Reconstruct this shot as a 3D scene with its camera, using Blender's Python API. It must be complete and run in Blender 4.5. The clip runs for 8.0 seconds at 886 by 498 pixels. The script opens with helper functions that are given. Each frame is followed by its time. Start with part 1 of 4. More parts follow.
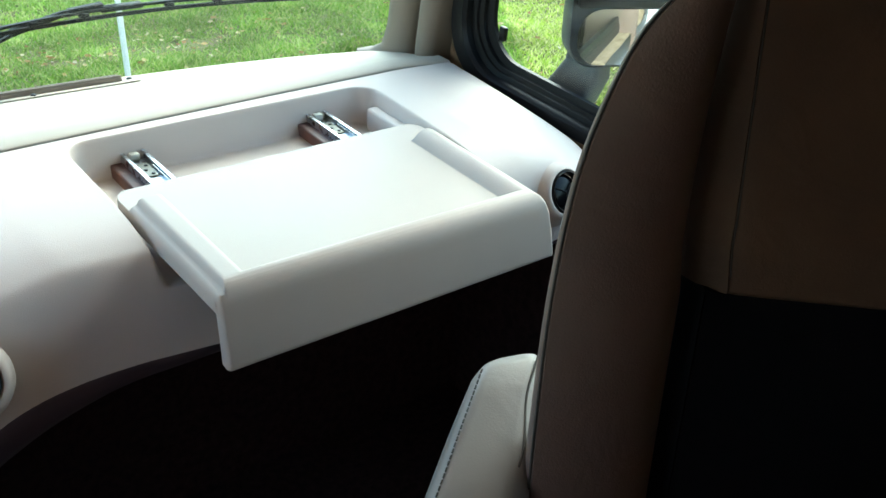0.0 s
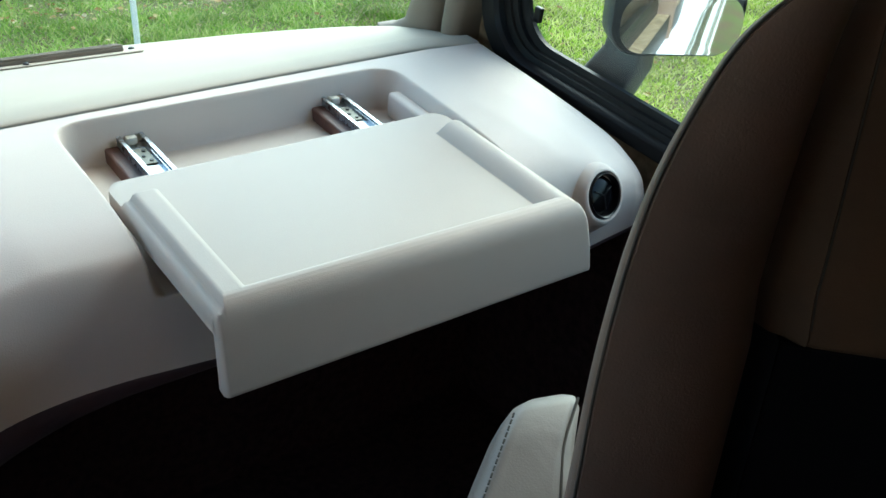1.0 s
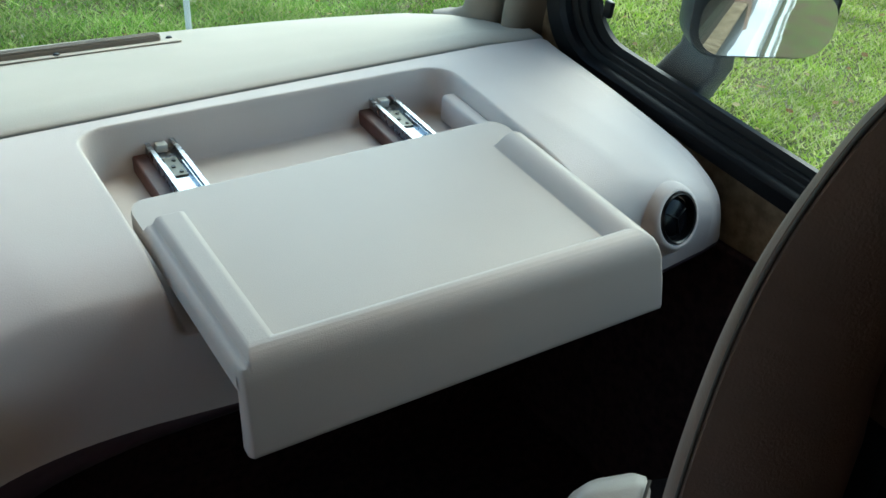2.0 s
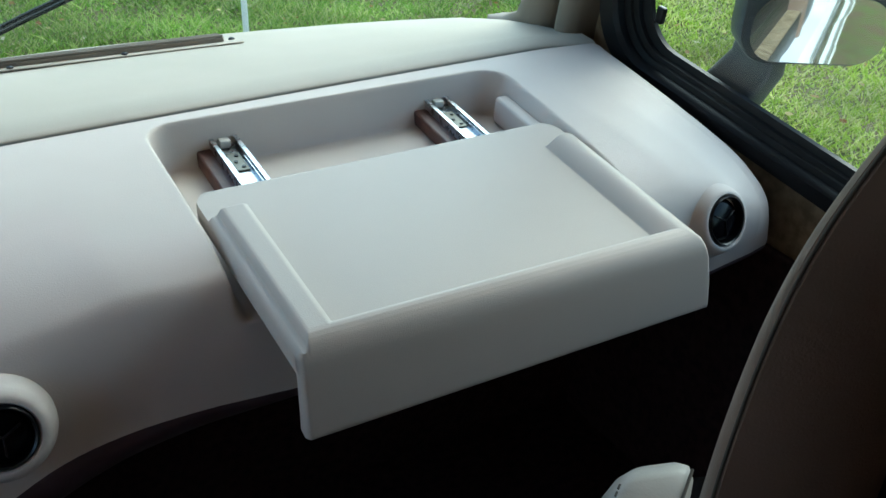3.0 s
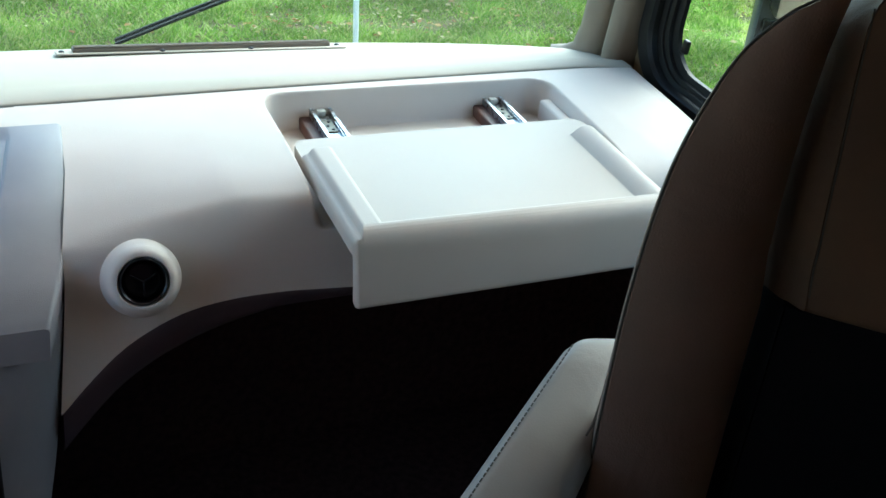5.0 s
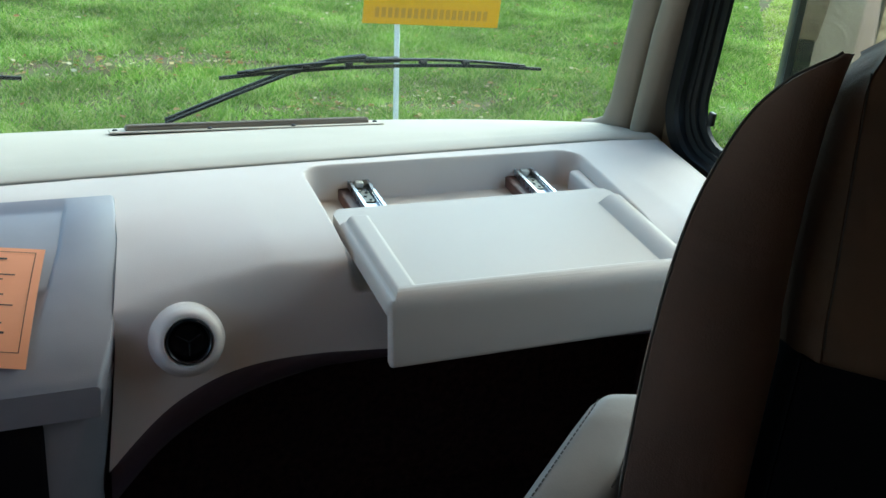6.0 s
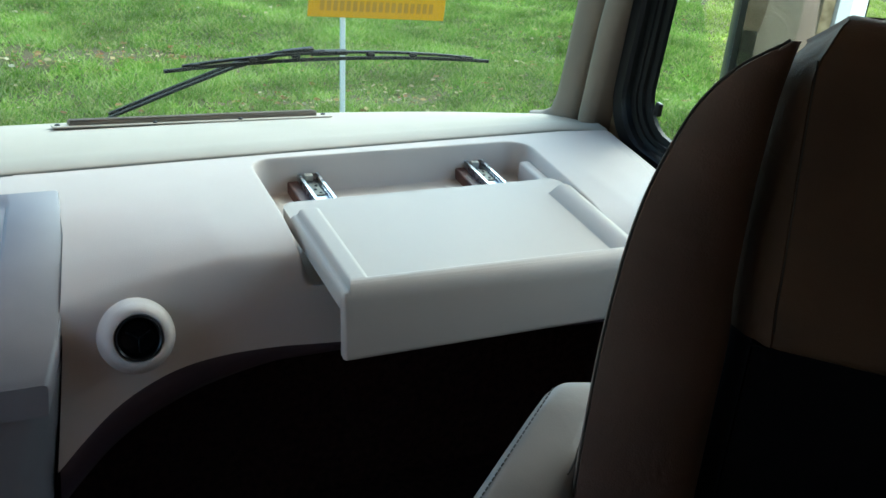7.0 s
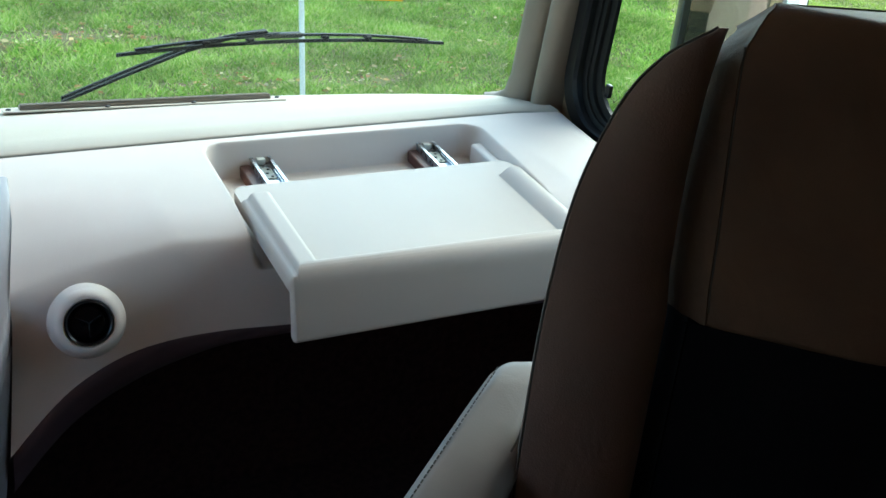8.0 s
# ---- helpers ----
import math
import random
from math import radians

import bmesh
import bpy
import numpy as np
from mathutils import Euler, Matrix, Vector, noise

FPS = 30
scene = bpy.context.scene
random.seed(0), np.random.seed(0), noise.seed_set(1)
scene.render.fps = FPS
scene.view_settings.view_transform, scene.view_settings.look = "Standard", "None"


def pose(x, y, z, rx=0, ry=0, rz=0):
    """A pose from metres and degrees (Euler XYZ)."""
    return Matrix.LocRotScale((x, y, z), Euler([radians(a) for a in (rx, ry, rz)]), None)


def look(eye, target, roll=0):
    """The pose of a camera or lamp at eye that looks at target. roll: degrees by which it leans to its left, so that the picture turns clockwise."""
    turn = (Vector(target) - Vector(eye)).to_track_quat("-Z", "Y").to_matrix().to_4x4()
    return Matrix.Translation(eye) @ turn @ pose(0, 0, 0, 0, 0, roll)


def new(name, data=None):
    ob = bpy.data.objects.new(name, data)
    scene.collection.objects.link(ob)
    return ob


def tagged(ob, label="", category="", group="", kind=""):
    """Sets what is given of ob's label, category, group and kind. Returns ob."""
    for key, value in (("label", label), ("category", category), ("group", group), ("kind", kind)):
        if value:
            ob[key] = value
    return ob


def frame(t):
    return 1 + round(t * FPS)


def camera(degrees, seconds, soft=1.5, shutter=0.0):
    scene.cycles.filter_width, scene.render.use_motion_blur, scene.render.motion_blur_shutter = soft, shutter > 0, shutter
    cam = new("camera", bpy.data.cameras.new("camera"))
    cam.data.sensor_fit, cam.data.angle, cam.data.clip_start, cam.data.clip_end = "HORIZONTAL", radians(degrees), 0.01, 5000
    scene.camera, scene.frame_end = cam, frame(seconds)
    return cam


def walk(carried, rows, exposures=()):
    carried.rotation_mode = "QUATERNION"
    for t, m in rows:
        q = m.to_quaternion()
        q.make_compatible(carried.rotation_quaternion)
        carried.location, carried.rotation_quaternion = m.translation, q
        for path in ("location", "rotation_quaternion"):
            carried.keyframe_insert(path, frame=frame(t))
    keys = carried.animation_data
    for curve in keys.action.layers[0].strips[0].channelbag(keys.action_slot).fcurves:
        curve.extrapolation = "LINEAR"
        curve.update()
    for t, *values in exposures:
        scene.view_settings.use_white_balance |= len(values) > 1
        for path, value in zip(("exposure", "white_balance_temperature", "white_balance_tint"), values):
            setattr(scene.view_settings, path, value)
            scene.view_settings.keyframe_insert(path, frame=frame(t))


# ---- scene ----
cam = camera(45.3, 8.0)
PATH = [
    (0, (-0.562, -1.028, 1.439), (0.485, 0.186, 0.621), 3.13),
    (0.5, (-0.545, -0.963, 1.440), (0.511, 0.222, 0.591), 5.24),
    (1, (-0.475, -0.882, 1.421), (0.547, 0.315, 0.547), 5.18),
    (1.5, (-0.416, -0.790, 1.414), (0.576, 0.413, 0.513), 5.60),
    (2, (-0.378, -0.748, 1.422), (0.559, 0.473, 0.489), 5.2),
    (3.5, (-0.437, -0.852, 1.445), (0.411, 0.441, 0.524), 5.6),
    (4, (-0.473, -0.979, 1.492), (0.345, 0.336, 0.574), 7.20),
    (5.5, (-0.556, -1.253, 1.476), (0.162, 0.198, 0.689), 5.68),
    (6, (-0.557, -1.268, 1.488), (0.143, 0.219, 0.754), 5.11),
    (6.5, (-0.562, -1.259, 1.483), (0.180, 0.214, 0.761), 5.38),
    (7, (-0.563, -1.264, 1.482), (0.217, 0.182, 0.747), 5.63),
    (7.5, (-0.563, -1.275, 1.500), (0.250, 0.140, 0.740), 6.11),
    (8, (-0.546, -1.294, 1.499), (0.278, 0.113, 0.737), 5.94),
]
STOPS = [(0.0, 2.2), (0.5, 2.05), (1.0, 1.85), (1.5, 1.6), (2.0, 1.42), (3.5, 1.42), (4.0, 1.7), (5.5, 2.05), (6.0, 1.65), (6.5, 1.6), (7.0, 1.65), (8.0, 1.92)]
EXPOSURES = [(t, e + 0.29, 6050 - 300 * min(t / 3.0, 1.0), -6.5) for t, e in STOPS]
walk(cam, [(t, look(eye, target, roll)) for t, eye, target, roll in PATH], EXPOSURES)

# ---------------------------------------------------------------- light
world = bpy.data.worlds.new("world")
scene.world = world
world.use_nodes = True
wn = world.node_tree
sky = wn.nodes.new("ShaderNodeTexSky")
sky.sky_type = "NISHITA"
sky.sun_disc = False
sky.sun_elevation, sky.sun_rotation = radians(42), radians(62)
sky.air_density, sky.dust_density, sky.ozone_density = 1.0, 2.2, 1.0
bg = wn.nodes["Background"]
bg.inputs["Strength"].default_value = 0.15
wn.links.new(sky.outputs[0], bg.inputs["Color"])
sun = new("sun", bpy.data.lights.new("sun", "SUN"))
sun.data.energy, sun.data.angle, sun.data.color = 0.85, radians(80), (0.95, 1.0, 1.0)
sun.matrix_world = look((0, 0, 10), (-6.28, -3.34, 3.6))


# ---------------------------------------------------------------- materials
def material(name, colour, rough=0.6, metal=0.0, colour2=None, scale=8.0, bump=0.0, bump_scale=400.0, spec=0.5, detail=6.0,
             rough_var=0.0, random_value=0.0, wrinkle=0.0):
    """Two-scale procedural surface: broad tone variation, fine grain relief."""
    m = bpy.data.materials.new(name)
    m.use_nodes = True
    t = m.node_tree
    n, l = t.nodes, t.links
    b = n["Principled BSDF"]
    b.inputs["Roughness"].default_value = rough
    b.inputs["Metallic"].default_value = metal
    b.inputs["Specular IOR Level"].default_value = spec
    co = n.new("ShaderNodeTexCoord")
    big = n.new("ShaderNodeTexNoise")
    big.inputs["Scale"].default_value, big.inputs["Detail"].default_value = scale, detail
    l.new(co.outputs["Object"], big.inputs["Vector"])
    ramp = n.new("ShaderNodeValToRGB")
    c2 = colour2 or tuple(c * 0.86 for c in colour)
    ramp.color_ramp.elements[0].position, ramp.color_ramp.elements[1].position = 0.35, 0.68
    ramp.color_ramp.elements[0].color, ramp.color_ramp.elements[1].color = (*c2, 1), (*colour, 1)
    l.new(big.outputs["Fac"], ramp.inputs["Fac"])
    out = ramp.outputs["Color"]
    if random_value:
        info = n.new("ShaderNodeObjectInfo")
        hsv = n.new("ShaderNodeHueSaturation")
        mr = n.new("ShaderNodeMapRange")
        mr.inputs["To Min"].default_value, mr.inputs["To Max"].default_value = 1 - random_value, 1 + random_value
        l.new(info.outputs["Random"], mr.inputs["Value"])
        l.new(mr.outputs[0], hsv.inputs["Value"])
        l.new(out, hsv.inputs["Color"])
        out = hsv.outputs["Color"]
    l.new(out, b.inputs["Base Color"])
    if rough_var:
        mr = n.new("ShaderNodeMapRange")
        mr.inputs["To Min"].default_value, mr.inputs["To Max"].default_value = rough - rough_var, rough + rough_var
        l.new(big.outputs["Fac"], mr.inputs["Value"])
        l.new(mr.outputs[0], b.inputs["Roughness"])
    if bump:
        fine = n.new("ShaderNodeTexNoise")
        fine.inputs["Scale"].default_value, fine.inputs["Detail"].default_value = bump_scale, 3.0
        l.new(co.outputs["Object"], fine.inputs["Vector"])
        bp = n.new("ShaderNodeBump")
        bp.inputs["Strength"].default_value, bp.inputs["Distance"].default_value = bump, 0.001
        l.new(fine.outputs["Fac"], bp.inputs["Height"])
        l.new(bp.outputs["Normal"], b.inputs["Normal"])
        if wrinkle:
            fold = n.new("ShaderNodeTexNoise")
            fold.inputs["Scale"].default_value, fold.inputs["Detail"].default_value, fold.inputs["Distortion"].default_value = 9.0, 2.0, 1.6
            l.new(co.outputs["Object"], fold.inputs["Vector"])
            b2 = n.new("ShaderNodeBump")
            b2.inputs["Strength"].default_value, b2.inputs["Distance"].default_value = wrinkle, 0.012
            l.new(fold.outputs["Fac"], b2.inputs["Height"])
            l.new(b2.outputs["Normal"], bp.inputs["Normal"])
    return m


def glass_material(name, tint=(0.93, 0.97, 0.95), gloss=0.06):
    m = bpy.data.materials.new(name)
    m.use_nodes = True
    n, l = m.node_tree.nodes, m.node_tree.links
    n.remove(n["Principled BSDF"])
    tr = n.new("ShaderNodeBsdfTransparent")
    tr.inputs["Color"].default_value = (*tint, 1)
    gl = n.new("ShaderNodeBsdfGlossy")
    gl.inputs["Roughness"].default_value = 0.02
    mix = n.new("ShaderNodeMixShader")
    mix.inputs["Fac"].default_value = gloss
    l.new(tr.outputs[0], mix.inputs[1])
    l.new(gl.outputs[0], mix.inputs[2])
    l.new(mix.outputs[0], n["Material Output"].inputs["Surface"])
    return m


BEIGE = material("beige_vinyl", (0.63, 0.56, 0.508), 0.62, colour2=(0.60, 0.525, 0.472), scale=5, bump=0.35, bump_scale=650, rough_var=0.05, spec=0.4)
BEIGE_PAD = material("beige_dash_pad", (0.445, 0.402, 0.335), 0.64, colour2=(0.40, 0.36, 0.295), scale=4, bump=0.4, bump_scale=500, rough_var=0.05, spec=0.3)
TRAY = material("tray_plastic", (0.495, 0.432, 0.378), 0.52, colour2=(0.465, 0.403, 0.35), scale=4, bump=0.3, bump_scale=700, rough_var=0.05, spec=0.5)
PILLAR = material("pillar_plastic", (0.21, 0.17, 0.125), 0.55, scale=6, bump=0.3, bump_scale=600)
FABRIC = material("wall_fabric", (0.36, 0.28, 0.18), 0.95, colour2=(0.20, 0.15, 0.09), scale=45, bump=0.6, bump_scale=900, spec=0.1)
RUBBER = material("black_rubber", (0.008, 0.008, 0.009), 0.36, scale=20, bump=0.15, bump_scale=300, spec=0.14)
BLACK = material("black_plastic", (0.006, 0.006, 0.007), 0.28, scale=30, spec=0.3)
WIPER = material("wiper_black", (0.008, 0.008, 0.009), 0.5, scale=30, spec=0.12)
VENT_BLACK = material("vent_black", (0.003, 0.003, 0.004), 0.18, scale=30, spec=0.15)
DARK = material("dark_carpet", (0.050, 0.027, 0.025), 0.95, colour2=(0.024, 0.013, 0.013), scale=60, bump=0.6, bump_scale=800, spec=0.1)
CONSOLE = material("console_plastic", (0.29, 0.265, 0.275), 0.40, colour2=(0.25, 0.23, 0.24), scale=9, bump=0.3, bump_scale=700, rough_var=0.05, spec=0.6)
STEEL = material("zinc_steel", (0.62, 0.64, 0.66), 0.28, metal=1.0, scale=60, rough_var=0.08)
WOOD = material("stained_wood", (0.13, 0.055, 0.04), 0.5, colour2=(0.07, 0.028, 0.022), scale=30, bump=0.3, bump_scale=200)
NYLON = material("white_nylon", (0.78, 0.78, 0.70), 0.5, scale=40)
BRASS = material("yellow_zinc", (0.15, 0.145, 0.12), 0.4, metal=0.8, scale=80)
LEATHER = material("taupe_leather", (0.172, 0.122, 0.096), 0.58, colour2=(0.14, 0.098, 0.077), scale=7, bump=0.5, bump_scale=420, rough_var=0.07, wrinkle=0.3, spec=0.3)
LEATHER_P = material("pale_leather", (0.215, 0.198, 0.180), 0.5, colour2=(0.18, 0.165, 0.15), scale=7, bump=0.2, bump_scale=420, rough_var=0.07, wrinkle=0.12)
LEATHER_B = material("brown_leather", (0.082, 0.045, 0.023), 0.62, colour2=(0.055, 0.03, 0.016), scale=6, bump=0.5, bump_scale=420, rough_var=0.07, wrinkle=0.4, spec=0.3)
MESH_BLACK = material("black_cloth", (0.005, 0.0045, 0.005), 0.9, scale=70, bump=0.6, bump_scale=900, spec=0.04)
THREAD = material("dark_thread", (0.05, 0.043, 0.034), 0.8, scale=100)
PAPER = material("orange_paper", (0.85, 0.34, 0.16), 0.75, colour2=(0.80, 0.31, 0.14), scale=12)
INK = material("dark_ink", (0.05, 0.03, 0.025), 0.8, scale=50)
SIGN = material("amber_sign", (0.90, 0.43, 0.008), 0.6, colour2=(0.84, 0.39, 0.006), scale=7, spec=0.15)
SIGN_INK = material("brown_print", (0.66, 0.30, 0.008), 0.6, scale=20)
WHITE = material("white_paint", (0.90, 0.87, 0.82), 0.5, colour2=(0.80, 0.80, 0.78), scale=12)
BODY = material("white_gelcoat", (0.78, 0.79, 0.80), 0.5, scale=2, spec=0.2)
STRIPE_D = material("dark_stripe", (0.05, 0.05, 0.06), 0.2, scale=3)
STRIPE_G = material("grey_stripe", (0.30, 0.31, 0.33), 0.2, scale=3)
STRIPE_R = material("maroon_stripe", (0.22, 0.06, 0.05), 0.2, scale=3)
HOUSING = material("mirror_housing", (0.075, 0.08, 0.095), 0.36, colour2=(0.055, 0.06, 0.07), scale=14, bump=0.2)
# unseen cabin surfaces, pale pink chosen to warm the light they bounce forward
CABIN = material("cabin_bounce", (0.79, 0.555, 0.52), 0.7, colour2=(0.73, 0.505, 0.47), scale=5)
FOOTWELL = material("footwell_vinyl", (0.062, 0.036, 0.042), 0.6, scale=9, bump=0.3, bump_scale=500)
MIRROR = material("mirror_silver", (0.9, 0.92, 0.92), 0.02, metal=1.0, scale=3)
GLASS = glass_material("window_glass", gloss=0.03)
SOIL = material("lawn_soil", (0.11, 0.13, 0.04), 0.95, colour2=(0.13, 0.095, 0.055), scale=6, detail=12, spec=0.1, bump=1.0, bump_scale=60)


def grass_material(name, tones):
    m = bpy.data.materials.new(name)
    m.use_nodes = True
    n, l = m.node_tree.nodes, m.node_tree.links
    b = n["Principled BSDF"]
    b.inputs["Roughness"].default_value = 0.6
    b.inputs["Specular IOR Level"].default_value = 0.1
    geo = n.new("ShaderNodeNewGeometry")
    ramp = n.new("ShaderNodeValToRGB")
    e = ramp.color_ramp.elements
    e[0].color, e[1].color = (*tones[0], 1), (*tones[3], 1)
    e.new(0.55).color = (*tones[1], 1)
    e.new(0.84).color = (*tones[2], 1)
    l.new(geo.outputs["Random Per Island"], ramp.inputs["Fac"])
    co = n.new("ShaderNodeTexCoord")
    big = n.new("ShaderNodeTexNoise")
    big.inputs["Scale"].default_value, big.inputs["Detail"].default_value = 1.7, 7
    l.new(co.outputs["Object"], big.inputs["Vector"])
    mr = n.new("ShaderNodeMapRange")
    mr.inputs["From Min"].default_value, mr.inputs["From Max"].default_value = 0.3, 0.7
    mr.inputs["To Min"].default_value, mr.inputs["To Max"].default_value = 0.55, 1.25
    l.new(big.outputs["Fac"], mr.inputs["Value"])
    hsv = n.new("ShaderNodeHueSaturation")
    l.new(mr.outputs[0], hsv.inputs["Value"])
    l.new(ramp.outputs["Color"], hsv.inputs["Color"])
    l.new(hsv.outputs["Color"], b.inputs["Base Color"])
    thin = n.new("ShaderNodeBsdfTranslucent")
    l.new(hsv.outputs["Color"], thin.inputs["Color"])
    mix = n.new("ShaderNodeMixShader")
    mix.inputs["Fac"].default_value = 0.4
    l.new(b.outputs[0], mix.inputs[1])
    l.new(thin.outputs[0], mix.inputs[2])
    l.new(mix.outputs[0], n["Material Output"].inputs["Surface"])
    return m


GRASS = grass_material("grass_blades", ((0.135, 0.25, 0.026), (0.245, 0.395, 0.052), (0.44, 0.46, 0.17), (0.46, 0.55, 0.13)))
LEAF = grass_material("fallen_leaf", ((0.26, 0.10, 0.035), (0.46, 0.30, 0.12), (0.62, 0.50, 0.26), (0.70, 0.62, 0.42)))
GRASS_DRY = grass_material("dry_grass_blades", ((0.27, 0.39, 0.04), (0.46, 0.56, 0.09), (0.70, 0.62, 0.32), (0.66, 0.70, 0.20)))


# ---------------------------------------------------------------- mesh helpers
def finish(name, bm, mat, smooth=True, angle=40):
    me = bpy.data.meshes.new(name)
    bmesh.ops.recalc_face_normals(bm, faces=bm.faces)
    if smooth:
        for f in bm.faces:
            f.smooth = True
        for e in bm.edges:
            if len(e.link_faces) == 2 and e.calc_face_angle() > radians(angle):
                e.smooth = False
    bm.to_mesh(me)
    bm.free()
    me.materials.append(mat)
    return me


def part(name, bm, mat, parent=None, label="", angle=40):
    ob = new(name, finish(name, bm, mat, angle=angle))
    if parent is not None:
        ob.parent = parent
    if label:
        tagged(ob, label)
    return ob


def thing(name, place, label, category, group="", kind=""):
    ob = new(name)
    ob.location = place
    ob.empty_display_size = 0.05
    return tagged(ob, label, category, group, kind)


def box(x0, x1, y0, y1, z0, z1, r=0.0, seg=3, bm=None):
    own = bmesh.new()
    bmesh.ops.create_cube(own, size=1.0)
    for v in own.verts:
        v.co = Vector((x0 + (v.co.x + 0.5) * (x1 - x0), y0 + (v.co.y + 0.5) * (y1 - y0), z0 + (v.co.z + 0.5) * (z1 - z0)))
    if r:
        bmesh.ops.bevel(own, geom=list(own.edges), offset=r, segments=seg, profile=0.5, affect="EDGES")
    return own if bm is None else join(bm, own)


def join(bm, other):
    me = bpy.data.meshes.new("tmp")
    other.to_mesh(me)
    other.free()
    bm.from_mesh(me)
    bpy.data.meshes.remove(me)
    return bm


def moved(bm, m):
    bmesh.ops.transform(bm, matrix=m, verts=bm.verts)
    return bm


def lathe(profile, n=40, caps=True):
    """Revolve (radius, height) pairs about the z axis."""
    bm = bmesh.new()
    rings = []
    for r, h in profile:
        rings.append([bm.verts.new((r * math.cos(2 * math.pi * i / n), r * math.sin(2 * math.pi * i / n), h)) for i in range(n)])
    for a, b in zip(rings, rings[1:]):
        for i in range(n):
            bm.faces.new((a[i], a[(i + 1) % n], b[(i + 1) % n], b[i]))
    if caps:
        bm.faces.new(rings[0])
        bm.faces.new(rings[-1])
    return bm


def loft(loops, close_ends=True, closed=True):
    """Skin a list of loops that hold equally many points."""
    bm = bmesh.new()
    rows = [[bm.verts.new(p) for p in lp] for lp in loops]
    n = len(rows[0])
    for a, b in zip(rows, rows[1:]):
        for i in range(n if closed else n - 1):
            bm.faces.new((a[i], a[(i + 1) % n], b[(i + 1) % n], b[i]))
    if close_ends and closed:
        bm.faces.new(rows[0])
        bm.faces.new(rows[-1])
    return bm


def rrect(a0, a1, b0, b1, r, n=8):
    """Loop of a rounded rectangle, counter-clockwise."""
    out = []
    for ca, cb, s in ((a1 - r, b0 + r, -90), (a1 - r, b1 - r, 0), (a0 + r, b1 - r, 90), (a0 + r, b0 + r, 180)):
        for i in range(n + 1):
            w = radians(s + 90 * i / n)
            out.append((ca + r * math.cos(w), cb + r * math.sin(w)))
    return out


def curve(points, per=8):
    """Catmull-Rom through points, as an array."""
    p = np.array(points, float)
    p = np.vstack([2 * p[0] - p[1], p, 2 * p[-1] - p[-2]])
    out = []
    for i in range(1, len(p) - 2):
        for k in range(per):
            t = k / per
            out.append(0.5 * (2 * p[i] + (p[i + 1] - p[i - 1]) * t + (2 * p[i - 1] - 5 * p[i] + 4 * p[i + 1] - p[i + 2]) * t * t
                              + (3 * p[i] - 3 * p[i + 1] + p[i + 2] - p[i - 1]) * t ** 3))
    out.append(p[-2])
    return np.array(out)


def tube(points, r, n=10):
    """A round rod along points."""
    pts = [Vector(p) for p in points]
    loops = []
    for i, p in enumerate(pts):
        d = (pts[min(i + 1, len(pts) - 1)] - pts[max(i - 1, 0)]).normalized()
        u = d.cross(Vector((0.31, 0.2, 0.93))).normalized()
        v = d.cross(u)
        loops.append([p + (u * math.cos(2 * math.pi * k / n) + v * math.sin(2 * math.pi * k / n)) * r for k in range(n)])
    return loft(loops)


def grid_mesh(P):
    """A sheet from an array of rows x columns x 3."""
    bm = bmesh.new()
    vs = [[bm.verts.new(p) for p in row] for row in P]
    for a, b in zip(vs, vs[1:]):
        for i in range(len(a) - 1):
            bm.faces.new((a[i], a[i + 1], b[i + 1], b[i]))
    return bm


def smooth_step(a, b, v):
    t = np.clip((v - a) / (b - a), 0, 1)
    return t * t * (3 - 2 * t)


# ---------------------------------------------------------------- the lawn
GROUND = -0.92


def ground_height(x, y):
    return GROUND + 0.03 * np.sin(0.9 * x + 0.4) * np.cos(0.7 * y) + 0.02 * np.sin(2.3 * x + 1.7 * y)


gx = np.concatenate([[-400, -100, -30], np.linspace(-10, 16, 105), [40, 120, 400]])
gy = np.concatenate([[-400, -100, -30], np.linspace(-10, 20, 121), [40, 120, 400]])
GX, GY = np.meshgrid(gx, gy)
part("ground", grid_mesh(np.dstack([GX, GY, ground_height(GX, GY)])), SOIL)
tagged(bpy.data.objects["ground"], "uneven green lawn with bare soil patches", "lawn", kind="structure")


def sheet_object(name, verts, faces, mat, label, category):
    me = bpy.data.meshes.new(name)
    me.from_pydata(verts, [], faces)
    me.materials.append(mat)
    return tagged(new(name, me), label, category, kind="stuff")


def bare_patch(x, y):
    """How bare the lawn is: two worn strips with ragged edges."""
    wave = 0.12 * np.sin(2.1 * x) + 0.07 * np.sin(5.3 * x + 1.0)
    rag = 0.05 * np.sin(13 * x + 3 * y) + 0.05 * np.sin(29 * x - 11 * y)
    far = (np.abs(y - 7.5 - wave) < 0.17 + 0.12 * np.sin(1.7 * x + 0.5) + 1.6 * rag) & (x < 2.0)
    near = (np.abs(y - 6.2 - 0.4 * wave) < 0.10 + 0.06 * np.sin(3.1 * x - 0.5) + 0.6 * rag) & (x > 1.2) & (x < 3.5)
    return far | near


